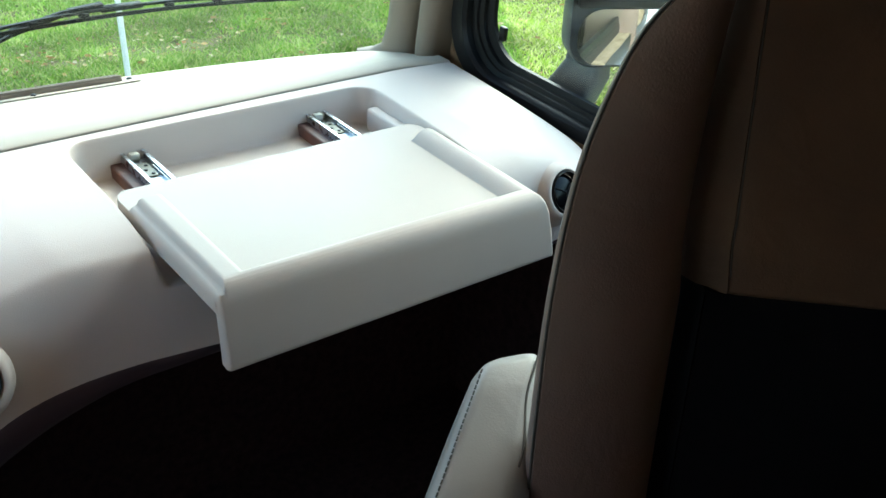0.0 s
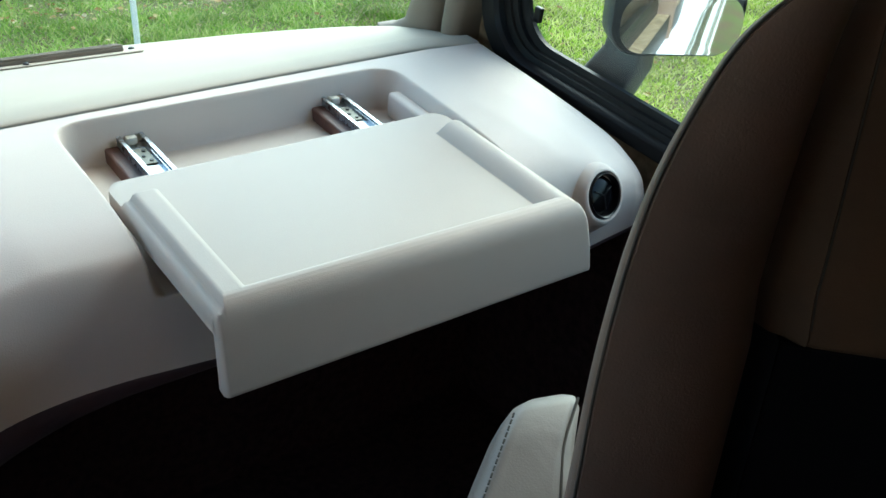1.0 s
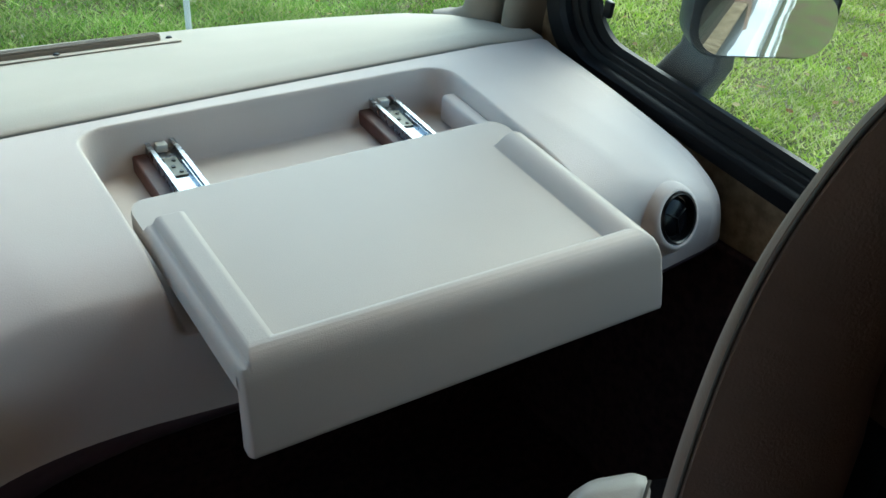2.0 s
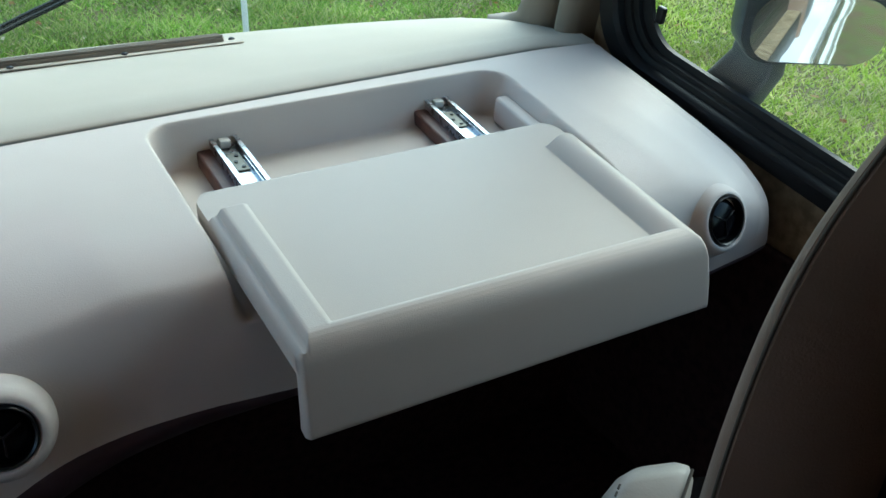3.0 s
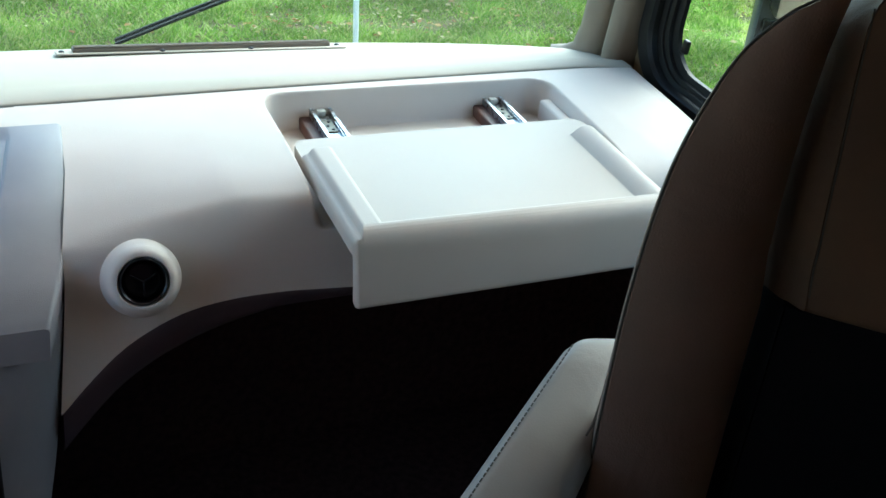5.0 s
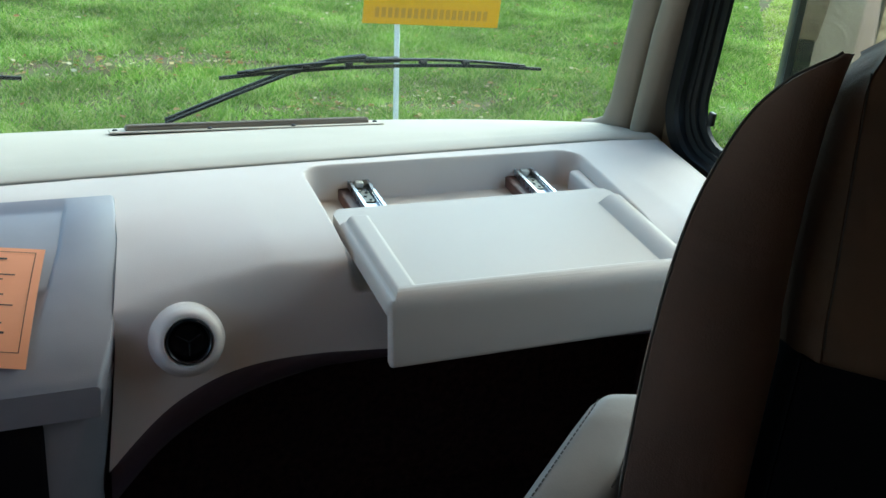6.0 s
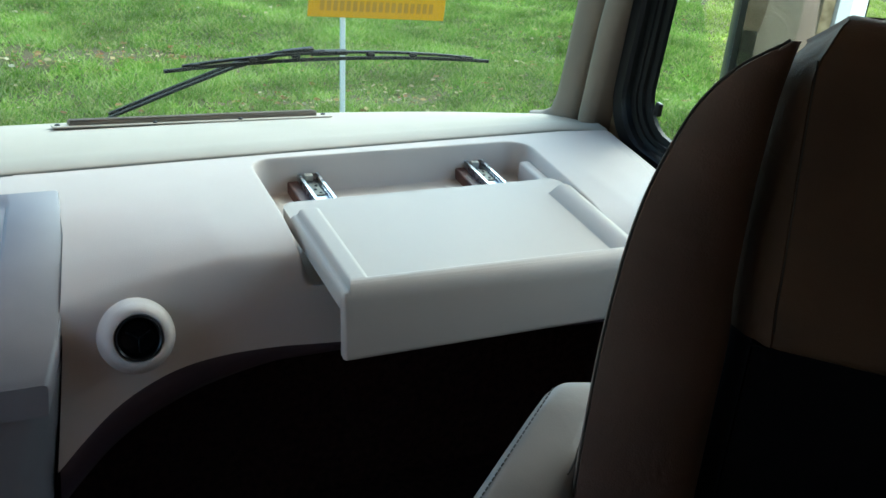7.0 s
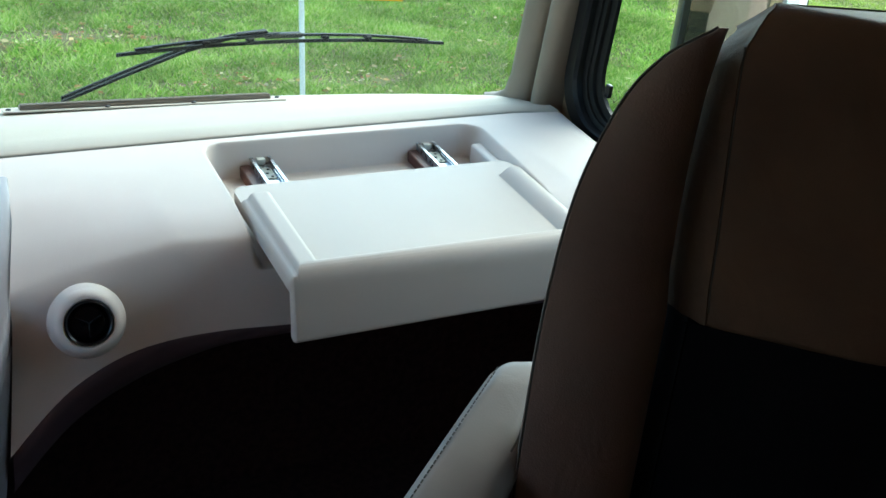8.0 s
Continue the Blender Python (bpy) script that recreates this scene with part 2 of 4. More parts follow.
def scatter_grass(seed, count, x0, x1, y0, y1, h0, h1, keep):
    rng = np.random.default_rng(seed)
    x, y = rng.uniform(x0, x1, count), rng.uniform(y0, y1, count)
    clump = np.sin(5.1 * x + 2.0 * np.sin(3.3 * y)) * np.sin(4.3 * y + 1.7 * np.sin(2.9 * x))
    strip = bare_patch(x, y)
    ok = keep(x, y) & (~strip | (rng.random(count) < 0.17))
    x, y = x[ok], y[ok]
    n = len(x)
    z = ground_height(x, y)
    h, w = rng.uniform(h0, h1, n) * (1 + 0.55 * clump[ok]), rng.uniform(0.004, 0.009, n)
    a, lean, b = rng.uniform(0, 6.283, n), rng.uniform(0.3, 1.7, n) * h, rng.uniform(0, 6.283, n)
    base = np.column_stack([x, y, z])
    side = np.column_stack([np.cos(a) * w, np.sin(a) * w, np.zeros(n)])
    bend = np.column_stack([np.cos(b) * lean, np.sin(b) * lean, h])
    v = np.empty((n * 3, 3))
    v[0::3], v[1::3], v[2::3] = base - side, base + side, base + bend
    i = np.arange(n) * 3
    return v, np.column_stack([i, i + 1, i + 2])


def blades(seed, count, area, h, keep, name, label, mat):
    v, f = scatter_grass(seed, count, *area, *h, keep)
    return sheet_object(name, v.tolist(), f.tolist(), mat, label, "grass")


blades(3, 430000, (-3.0, 9.5, 3.2, 13.5), (0.025, 0.065), lambda x, y: (x > -1.5 - 0.25 * (y - 3)) & (x < 1.5 + 0.75 * y), "grass",
       "short green lawn grass outside the windscreen", GRASS)
blades(4, 420000, (1.1, 12.0, -1.5, 11.0), (0.02, 0.045), lambda x, y: (y < 0.95 * x + 1.2) & ~((x < 1.5 + 0.75 * y) & (y > 3.2)), "grass",
       "short yellowish green lawn grass beside the vehicle", GRASS_DRY)


def scatter_leaves(seed, count):
    rng = np.random.default_rng(seed)
    verts, faces = [], []
    for k in range(count):
        if k % 7 == 0:
            x = rng.uniform(-1.5, 2.0) if rng.random() < 0.7 else rng.uniform(1.3, 3.5)
            y = (7.5 if x < 1.6 else 6.2) + rng.normal(0, 0.2)
        elif k % 23 == 1:
            cx, cy = ((2.95, 6.05), (3.75, 6.35), (1.4, 7.9), (5.3, 7.8), (4.6, 6.9), (2.0, 9.2))[int(rng.integers(6))]
            x, y = cx + rng.normal(0, 0.10), cy + rng.normal(0, 0.12)
        else:
            x, y = rng.uniform(-2, 9), rng.uniform(-0.5, 12.5)
        if x < 1.2 and y < 2.5:
            continue
        z = float(ground_height(np.array(x), np.array(y))) + rng.uniform(0.012, 0.045)
        s, a, tilt = rng.uniform(0.012, 0.034), rng.uniform(0, 6.283), rng.uniform(-0.6, 0.6)
        i = len(verts)
        for u, v, w in ((-1, 0, 0), (-0.3, 0.55, 0.2), (0.4, 0.45, 0.1), (1, 0, 0.25), (0.3, -0.5, 0.15), (-0.4, -0.45, 0.2)):
            verts.append((x + s * (u * math.cos(a) - v * math.sin(a)), y + s * (u * math.sin(a) + v * math.cos(a)), z + s * (w + tilt * v)))
        faces.append((i, i + 1, i + 2, i + 3))
        faces.append((i, i + 3, i + 4, i + 5))
    return sheet_object("fallen_leaves", verts, faces, LEAF, "dry tan and orange leaves scattered on the lawn", "leaves")


scatter_leaves(5, 2100)

# ---------------------------------------------------------------- shell of the vehicle
WALL_X = 0.86


def ring(loop_a, loop_b, d0, d1, axis):
    """A frame between two loops, from depth d0 to d1 along an axis."""
    def lift(loop, d):
        return [((d, a, b) if axis == "x" else (a, d, b)) for a, b in loop]
    return loft([lift(loop_a, d0), lift(loop_b, d0), lift(loop_b, d1), lift(loop_a, d1), lift(loop_a, d0)], close_ends=False)


WIN_TURN = pose(0, 0.5, 0.80, 5.4) @ pose(0, -0.5, -0.80)
win_outer = rrect(-1.04, 0.615, 0.753, 1.70, 0.12)
win_inner = rrect(-0.93, 0.517, 0.822, 1.58, 0.085)

def turned(loop):
    return [tuple((WIN_TURN @ Vector((0, a, b)))[1:]) for a, b in loop]


ob = part("wall_right", ring(rrect(-6, 0.74, -0.3, 2.15, 0.002), turned(rrect(-1.02, 0.606, 0.768, 1.68, 0.11)), WALL_X, WALL_X + 0.05, "x"), FABRIC)
tagged(ob, "brown textured fabric side wall around the window", "wall", kind="structure")
ob = part("wall_left", ring(rrect(-6, 1.25, -0.3, 2.15, 0.002), rrect(-0.75, 0.50, 0.90, 1.60, 0.1), -1.66, -1.60, "x"), CABIN)
tagged(ob, "plain pale side wall of the cabin with a window opening", "wall", kind="structure")
bm = box(-1.66, 0.91, 1.14, 1.19, -0.3, 0.585)
box(-1.66, 0.91, 1.0, 1.19, 2.10, 2.25, bm=bm)
box(-1.66, -1.56, 1.0, 1.19, 0.585, 2.10, bm=bm)
box(0.86, 0.91, 0.741, 1.139, -0.3, 0.56, bm=bm)
ob = part("wall_front", bm, FABRIC)
tagged(ob, "front wall around the windscreen", "wall", kind="structure")
ob = part("wall_back", box(-1.66, 0.91, -6.06, -6.0, -0.3, 2.15), CABIN)
tagged(ob, "plain pale wall that closes the cabin", "wall", kind="structure")
ob = part("floor", box(-1.66, 0.91, -6.0, 1.14, -0.06, 0.0), DARK)
tagged(ob, "dark brown carpeted floor", "floor", kind="structure")
# added pale sheet on the unseen rear floor, bounces daylight onto the dash fronts
ob = part("rug", box(-1.2, 0.5, -5.8, -1.9, 0.002, 0.014, 0.004, 1), CABIN)
tagged(ob, "added pale floor sheet out of view that bounces light", "rug", kind="structure")
ob = part("ceiling", box(-1.66, 0.91, -6.0, 1.19, 2.14, 2.20), CABIN)
tagged(ob, "plain pale cabin ceiling", "ceiling", kind="structure")
ob = part("side_carpet", box(0.842, 0.859, -1.2, 1.1, 0.0, 0.60, 0.004, 1), DARK)
tagged(ob, "dark carpeted lower side wall", "wall trim", kind="structure")
ob = part("firewall", box(-1.6, 0.86, 0.55, 0.59, 0.0, 0.70), DARK)
tagged(ob, "dark carpeted footwell bulkhead", "bulkhead", kind="structure")

# outer skin of the vehicle's side, seen in the mirror
skin = thing("vehicle_side", (0.95, -3.0, 0.3), "glossy white vehicle side with dark swoosh stripes", "vehicle side")


def skin_part(name, bm, mat, label=""):
    return part(name, moved(bm, Matrix.Translation((-0.95, 3.0, -0.3))), mat, skin, label)


skin_part("body_panel", ring(rrect(-8.0, 0.72, -0.55, 2.25, 0.02), turned(rrect(-1.12, 0.69, 0.690, 1.74, 0.13)), 0.912, 0.95, "x"), BODY)
skin_part("window_surround", ring(turned(rrect(-1.13, 0.70, 0.680, 1.75, 0.13)), turned(rrect(-1.02, 0.606, 0.768, 1.68, 0.11)), 0.9105, 0.9118, "x"), RUBBER, "black rubber window surround")
for z0, z1, y0, y1, mt in ((0.15, 0.32, -8, -1.2, STRIPE_D), (0.36, 0.42, -8, -1.0, STRIPE_G), (0.62, 0.72, -8, -1.6, STRIPE_R), (-0.35, -0.1, -8, 0.7, STRIPE_G)):
    skin_part("stripe", box(0.951, 0.954, y0, y1, z0, z1), mt)
for y0 in (-2.9, -4.6):
    skin_part("side_window", box(0.951, 0.962, y0, y0 + 1.1, 0.85, 1.5, 0.004, 1), BLACK)

# ---------------------------------------------------------------- side window
win = thing("window_1", (0.84, 0.0, 0.75), "side window with thick black rubber frame", "window", kind="structure")


def win_part(name, bm, mat, label="", parent=None):
    m = Matrix.Translation((-0.84, 0, -0.75)) @ WIN_TURN
    return part(name, moved(bm, m), mat, parent or win, label)


def frame_profile(steps):
    loops = []
    for inset, x in steps:
        t = inset
        loop = [(oa + (ia - oa) * t, obb + (ib - obb) * t) for (oa, obb), (ia, ib) in zip(win_outer, win_inner)]
        loops.append([(x, a, b) for a, b in loop])
    return loft(loops + [loops[0]], close_ends=False)


win_part("window_frame", frame_profile(((0.0, 0.862), (0.0, 0.842), (0.06, 0.832), (0.42, 0.828), (0.50, 0.834), (0.52, 0.846), (0.66, 0.848), (0.68, 0.852),
                                        (0.80, 0.853), (0.82, 0.860), (1.0, 0.862), (1.0, 0.872), (0.6, 0.876), (0.02, 0.876))), RUBBER)
pane = win_part("pane", box(0.874, 0.878, -0.95, 0.52, 0.80, 1.62), GLASS)
pane.visible_shadow = False
win_part("latch", box(0.862, 0.873, 0.480, 0.497, 0.853, 0.882, 0.003), BLACK, "small black window catch")

# ---------------------------------------------------------------- windscreen
ws = thing("window_2", (-0.3, 1.165, 0.68), "wide clear windscreen", "windscreen", kind="structure")
arc = [(-1.56, 1.165), (-0.4, 1.165), (0.1, 1.16), (0.4, 1.13), (0.6, 1.09), (0.75, 1.04), (0.84, 0.99), (0.885, 0.93), (0.895, 0.80)]
arc = curve(arc, 4)
wl = []
for z, back in ((0.587, 0.0), (1.0, 0.02), (1.5, 0.07), (2.098, 0.13)):
    wl.append([(x, y - back, z) for x, y in arc] + [(x - 0.002, y - back - 0.004, z) for x, y in arc[::-1]])
p = part("pane", moved(loft(wl), Matrix.Translation((0.3, -1.165, -0.68))), GLASS, ws)
p.visible_shadow = False

# ---------------------------------------------------------------- corner post beside the windscreen
post = thing("corner_post", (0.83, 0.8, 0.74), "taupe moulded plastic corner post with a flared foot", "pillar trim")


def post_part(name, bm, mat, label=""):
    return part(name, moved(bm, Matrix.Translation((-0.83, -0.8, -0.74))), mat, post, label)


def strip(rows, x_out):
    """A rounded trim strip: rows of z, y far, y near, bulge towards the cabin."""
    loops = []
    for z, y1, y0, x in rows:
        w = y1 - y0
        loops.append([(x_out, y1, z), (x + 0.02, y1, z), (x + 0.006, y1 - 0.12 * w, z), (x, y1 - 0.35 * w, z), (x, y1 - 0.7 * w, z),
                      (x + 0.008, y0 + 0.1 * w, z), (x + 0.02, y0, z), (x_out, y0, z)])
    return loft(loops)


post_part("front_trim", strip([(0.70, 0.925, 0.722, 0.80), (0.732, 0.915, 0.722, 0.80), (0.745, 0.87, 0.72, 0.803), (0.77, 0.823, 0.718, 0.805),
                               (0.82, 0.802, 0.711, 0.806), (0.92, 0.787, 0.698, 0.806), (1.07, 0.767, 0.672, 0.806), (1.5, 0.70, 0.59, 0.806),
                               (2.0, 0.62, 0.51, 0.806)], 0.86), PILLAR)
post_part("rear_trim", strip([(0.70, 0.692, 0.634, 0.798), (0.80, 0.688, 0.632, 0.798), (1.01, 0.662, 0.60, 0.798), (1.11, 0.642, 0.575, 0.798),
                              (1.5, 0.575, 0.50, 0.798), (2.0, 0.49, 0.41, 0.798)], 0.862), PILLAR)

# ---------------------------------------------------------------- dashboard
dash = thing("dashboard", (0.1, 0.3, 0.64), "pale beige moulded vinyl dashboard with an open tray recess", "dashboard")


def dash_part(name, bm, mat, label="", parent=None, angle=40):
    return part(name, moved(bm, Matrix.Translation((-0.1, -0.3, -0.64))), mat, parent or dash, label, angle)


def seam_y(x):
    return 0.548 + 0.028 * x - 0.012 * (x - 0.2) ** 2


STATIONS = np.array([-0.42, -0.16, 0.50, 0.60, 0.68, 0.76, 0.80, 0.815])
SLOPE = [(0.548, 0.8015), (0.50, 0.803), (0.36, 0.797), (0.25, 0.773), (0.19, 0.752), (0.155, 0.735), (0.130, 0.712), (0.118, 0.675), (0.115, 0.64)]
LEFT = [(0.548, 0.8015), (0.50, 0.803), (0.36, 0.803), (0.25, 0.799), (0.19, 0.789), (0.160, 0.774), (0.138, 0.733), (0.122, 0.68), (0.115, 0.64)]
MID = [(0.560, 0.8015), (0.50, 0.802), (0.36, 0.800), (0.22, 0.796), (0.15, 0.786), (0.115, 0.765), (0.100, 0.725), (0.098, 0.67), (0.100, 0.61)]
R_1 = [(0.565, 0.8015), (0.50, 0.800), (0.36, 0.795), (0.22, 0.786), (0.14, 0.772), (0.105, 0.755), (0.092, 0.720), (0.092, 0.67), (0.100, 0.61)]
R_2 = [(0.570, 0.798), (0.50, 0.796), (0.36, 0.786), (0.22, 0.766), (0.15, 0.745), (0.115, 0.72), (0.102, 0.69), (0.100, 0.65), (0.104, 0.612)]
R_3 = [(0.572, 0.796), (0.50, 0.790), (0.36, 0.772), (0.22, 0.748), (0.16, 0.725), (0.130, 0.70), (0.118, 0.67), (0.112, 0.64), (0.110, 0.612)]
R_4 = [(0.572, 0.790), (0.50, 0.778), (0.36, 0.752), (0.22, 0.720), (0.17, 0.700), (0.145, 0.68), (0.130, 0.65), (0.124, 0.63), (0.120, 0.612)]
PROFILES = np.array([curve(p, 14) for p in (SLOPE, LEFT, MID, MID, R_1, R_2, R_3, R_4)])


LOW = curve([(-0.46, 0.44), (-0.424, 0.487), (-0.387, 0.531), (-0.343, 0.576), (-0.30, 0.606), (-0.25, 0.629), (-0.19, 0.641), (-0.1, 0.645), (0.0, 0.640), (0.5, 0.612), (0.6, 0.616), (0.7, 0.626), (0.815, 0.634)], 6)


def low_edge(x):
    return np.interp(x, LOW[:, 0], LOW[:, 1])


def dash_point(x):
    P = np.array([[np.interp(x, STATIONS, PROFILES[:, i, c]) for c in (0, 1)] for i in range(PROFILES.shape[1])])
    P[:, 0] += (seam_y(x) - P[0, 0]) * np.linspace(1, 0, len(P)) ** 2
    low = float(low_edge(x))
    z = P[:, 1]
    k = smooth_step(0.74, z.min(), z)
    P[:, 1] = z + (low - z.min()) * k
    return P


XL, XR, REC_Y, REC_Z = -0.056, 0.498, 0.522, 0.735


def skew(x, y):
    """The tray and its recess run slightly askew to the seam."""
    return x + (0.075 + 0.10 * x) * y


def unskew(x, y):
    return (x - 0.075 * y) / (1 + 0.10 * y)


xs = np.unique(np.round(np.concatenate([np.linspace(-0.424, 0.815, 110), np.linspace(XL - 0.014, XL + 0.07, 40), np.linspace(XR - 0.022, XR + 0.085, 44),
                                        np.linspace(0.76, 0.815, 24)]), 4))
rows = []
for x in xs:
    P = dash_point(x)
    extra = np.linspace(REC_Y - 0.03, REC_Y + 0.012, 18)
    top = P[P[:, 0] > 0.30][::-1]
    ins = np.column_stack([extra, np.interp(extra, top[:, 0], top[:, 1])])
    P = np.vstack([P, ins])
    s = np.concatenate([np.arange(len(P) - 18), np.interp(extra, top[:, 0], np.arange(len(top))[::-1])])
    rows.append(P[np.argsort(s, kind="stable")])
P3 = np.array([[(x, p[0], p[1]) for p in r] for x, r in zip(xs, rows)])
# sink the recess with rounded plan corners and softly rolled rims
cr = 0.045
U = unskew(P3[..., 0], P3[..., 1])
dx = np.maximum(XL + cr - U, U - (XR - cr))
dy = P3[..., 1] - (REC_Y - cr)
sd = np.where((dx > 0) & (dy > 0), np.hypot(np.maximum(dx, 0), np.maximum(dy, 0)), np.maximum(dx, dy)) - cr
sink = smooth_step(0.004, -0.016, sd)
P3[..., 2] = np.where(P3[..., 2] > REC_Z, P3[..., 2] + (REC_Z - P3[..., 2]) * sink, P3[..., 2])


# the left border follows the rim of the console
EDGE_Y = [0.06, 0.066, 0.104, 0.163, 0.226, 0.300, 0.430, 0.60]
EDGE_X = [-0.438, -0.435, -0.417, -0.400, -0.388, -0.375, -0.364, -0.358]
border = np.where(P3[..., 2] > 0.70, np.maximum(np.interp(P3[..., 1], EDGE_Y, EDGE_X), -0.404), np.interp(P3[..., 2], [0.44, 0.487, 0.70], [-0.436, -0.424, -0.404]))
border = np.where(P3[..., 1] > 0.44, -0.424, border - 0.003)
pull = np.clip((-0.27 - P3[..., 0]) / 0.154, 0, 1)
P3[..., 0] += (border + 0.424) * pull
dash_part("lower_panel", grid_mesh(P3), BEIGE, angle=75)

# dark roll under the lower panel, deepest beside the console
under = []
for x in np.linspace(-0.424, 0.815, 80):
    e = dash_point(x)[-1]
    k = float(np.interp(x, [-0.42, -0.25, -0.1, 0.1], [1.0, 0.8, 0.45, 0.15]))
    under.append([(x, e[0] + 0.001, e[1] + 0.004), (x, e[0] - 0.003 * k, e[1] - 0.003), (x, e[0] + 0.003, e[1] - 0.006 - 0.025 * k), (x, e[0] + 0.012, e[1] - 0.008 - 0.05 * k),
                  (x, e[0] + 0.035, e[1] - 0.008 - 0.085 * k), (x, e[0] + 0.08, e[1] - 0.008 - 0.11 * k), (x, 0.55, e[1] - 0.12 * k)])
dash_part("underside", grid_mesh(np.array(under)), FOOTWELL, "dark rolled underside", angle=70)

# strip of the panel behind the console
strip_rows = [[(x, yy, zz) for yy, zz in ((seam_y(x), 0.8012), (0.50, 0.8030), (0.47, 0.8028), (0.44, 0.8020), (0.436, 0.8005), (0.436, 0.77))] for x in np.linspace(-1.58, -0.4235, 30)]
dash_part("rear_strip", grid_mesh(np.array(strip_rows)), BEIGE)

# ledge along the recess wall
bm = box(0.470, 0.494, 0.18, 0.472, 0.735, 0.778, 0.006)
for v in bm.verts:
    v.co.x = skew(v.co.x, v.co.y)
dash_part("recess_ledge", bm, BEIGE)

# upper pad
pad_rows = []
for x in np.linspace(-1.58, 0.81, 96):
    y0 = seam_y(np.clip(x, -0.6, 0.9)) + 0.004
    y1 = np.interp(x, [-1.6, -0.5, 0.03, 0.2, 0.39, 0.55, 0.67, 0.78, 0.87], [1.10, 1.106, 1.102, 1.092, 1.071, 1.05, 1.028, 1.003, 0.975])
    prof = [(y0 + 0.001, 0.775), (y0, 0.8020), (y0 + 0.0010, 0.8036), (y0 + 0.003, 0.8046), (y0 + 0.010, 0.8060), (y0 + 0.04, 0.8075)]
    prof += [(y0 + (y1 - y0) * f, 0.8095 - 0.1095 * f ** 1.25) for f in np.linspace(0.14, 0.96, 16)]
    prof += [(y1 - 0.004, 0.702), (y1, 0.694), (y1 + 0.002, 0.66)]
    pad_rows.append([(x, a, b - 0.010 * float(smooth_step(0.68, 0.80, x)) * float(smooth_step(0.85, 0.62, a))) for a, b in prof])
dash_part("upper_pad", grid_mesh(np.array(pad_rows)), BEIGE_PAD, "pale beige dash pad")

# defroster grille in the upper pad
grille = thing("defroster_grille", (0.0, 1.05, 0.69), "long narrow taupe defroster outlet screwed to the dash", "vent")


def pad_z(y):
    f = (y - 0.56) / 0.54
    return 0.8095 - 0.1095 * max(f, 0) ** 1.25


def on_pad(name, bm, mat, label="", parent=None):
    return part(name, moved(bm, Matrix.Translation((0, -1.05, -0.69)) @ pose(-0.012, 0.960, pad_z(0.960) + 0.001, -12.5, 0, -2.2) @ Matrix.Diagonal((0.972, 0.95, 1, 1)) @ pose(0, -1.05, 0)), mat, parent or grille, label)


flange = on_pad("flange", box(-0.305, 0.318, 1.018, 1.082, 0.0, 0.004, 0.002, 1), BEIGE_PAD)
slot = on_pad("slot", box(-0.27, 0.285, 1.034, 1.078, 0.0, 0.014, 0.003, 1), PILLAR)
for k in range(5):
    on_pad("slat", box(-0.268, 0.283, 1.034 + 0.0075 * k, 1.037 + 0.0075 * k, 0.0135, 0.0155), PILLAR, parent=slot)
for sx in (-0.292, -0.09, 0.10, 0.304):
    on_pad("screw", moved(lathe([(0.006, 0.0), (0.006, 0.006), (0.003, 0.008)], 12), Matrix.Translation((sx, 1.025 if abs(sx) < 0.2 else 1.05, 0))), BLACK, parent=flange)


# ---------------------------------------------------------------- air outlets
def air_outlet(place, r, turn, wide=1.5, drop=0.014, flare=0.04):
    o = thing("air_vent", place, "round glossy black air outlet in a beige collar", "air vent", "dash air vents")
    m = pose(0, 0, 0, 90 + turn[0], 0, turn[1])
    part("bezel", moved(lathe([(r * 0.86, -0.014), (r * 0.88, 0.003), (r * 0.94, 0.005), (r * 1.0, 0.002), (r * 1.0, -0.02)], 48, False), m), BLACK, o)
    dome = [(r * 1.0, -0.02), (r * 1.01, -0.001), (r * 1.05, 0.0022)] + [(r * (1.08 + (wide - 1.08) * f), 0.003 - drop * f ** 2.2) for f in np.linspace(0, 1, 12)]
    part("collar", moved(lathe(dome + [(r * (wide + 0.04), -drop - 0.003), (r * (wide + 0.10 + 0.3 * flare), -drop - 0.008), (r * (wide + 0.17 + 0.8 * flare), -drop - 0.017), (r * (wide + 0.22 + 1.4 * flare), -0.09)], 56, False), m), BEIGE, o, "pale beige collar")
    ball = lathe([(r * 0.88 * math.cos(w), -0.009 + 0.009 * math.sin(w)) for w in np.linspace(-0.6, 1.5, 12)] + [(0.0004, 0.0)], 40, False)
    bal = part("ball", moved(ball, m), VENT_BLACK, o)
    for k in range(3):
        fin = box(-0.0009, 0.0009, 0.0, r * 0.60, -0.010, 0.0016, 0.0004, 1)
        part("fin", moved(fin, m @ pose(0, 0, 0, 0, 0, 60 + 120 * k)), BLACK, bal)
    return o


air_outlet((-0.308, 0.094, 0.707), 0.0335, (-22, -4), 1.46, 0.012)
air_outlet((0.662, 0.083, 0.722), 0.036, (-20, 4), 1.40, 0.014, 0.1)

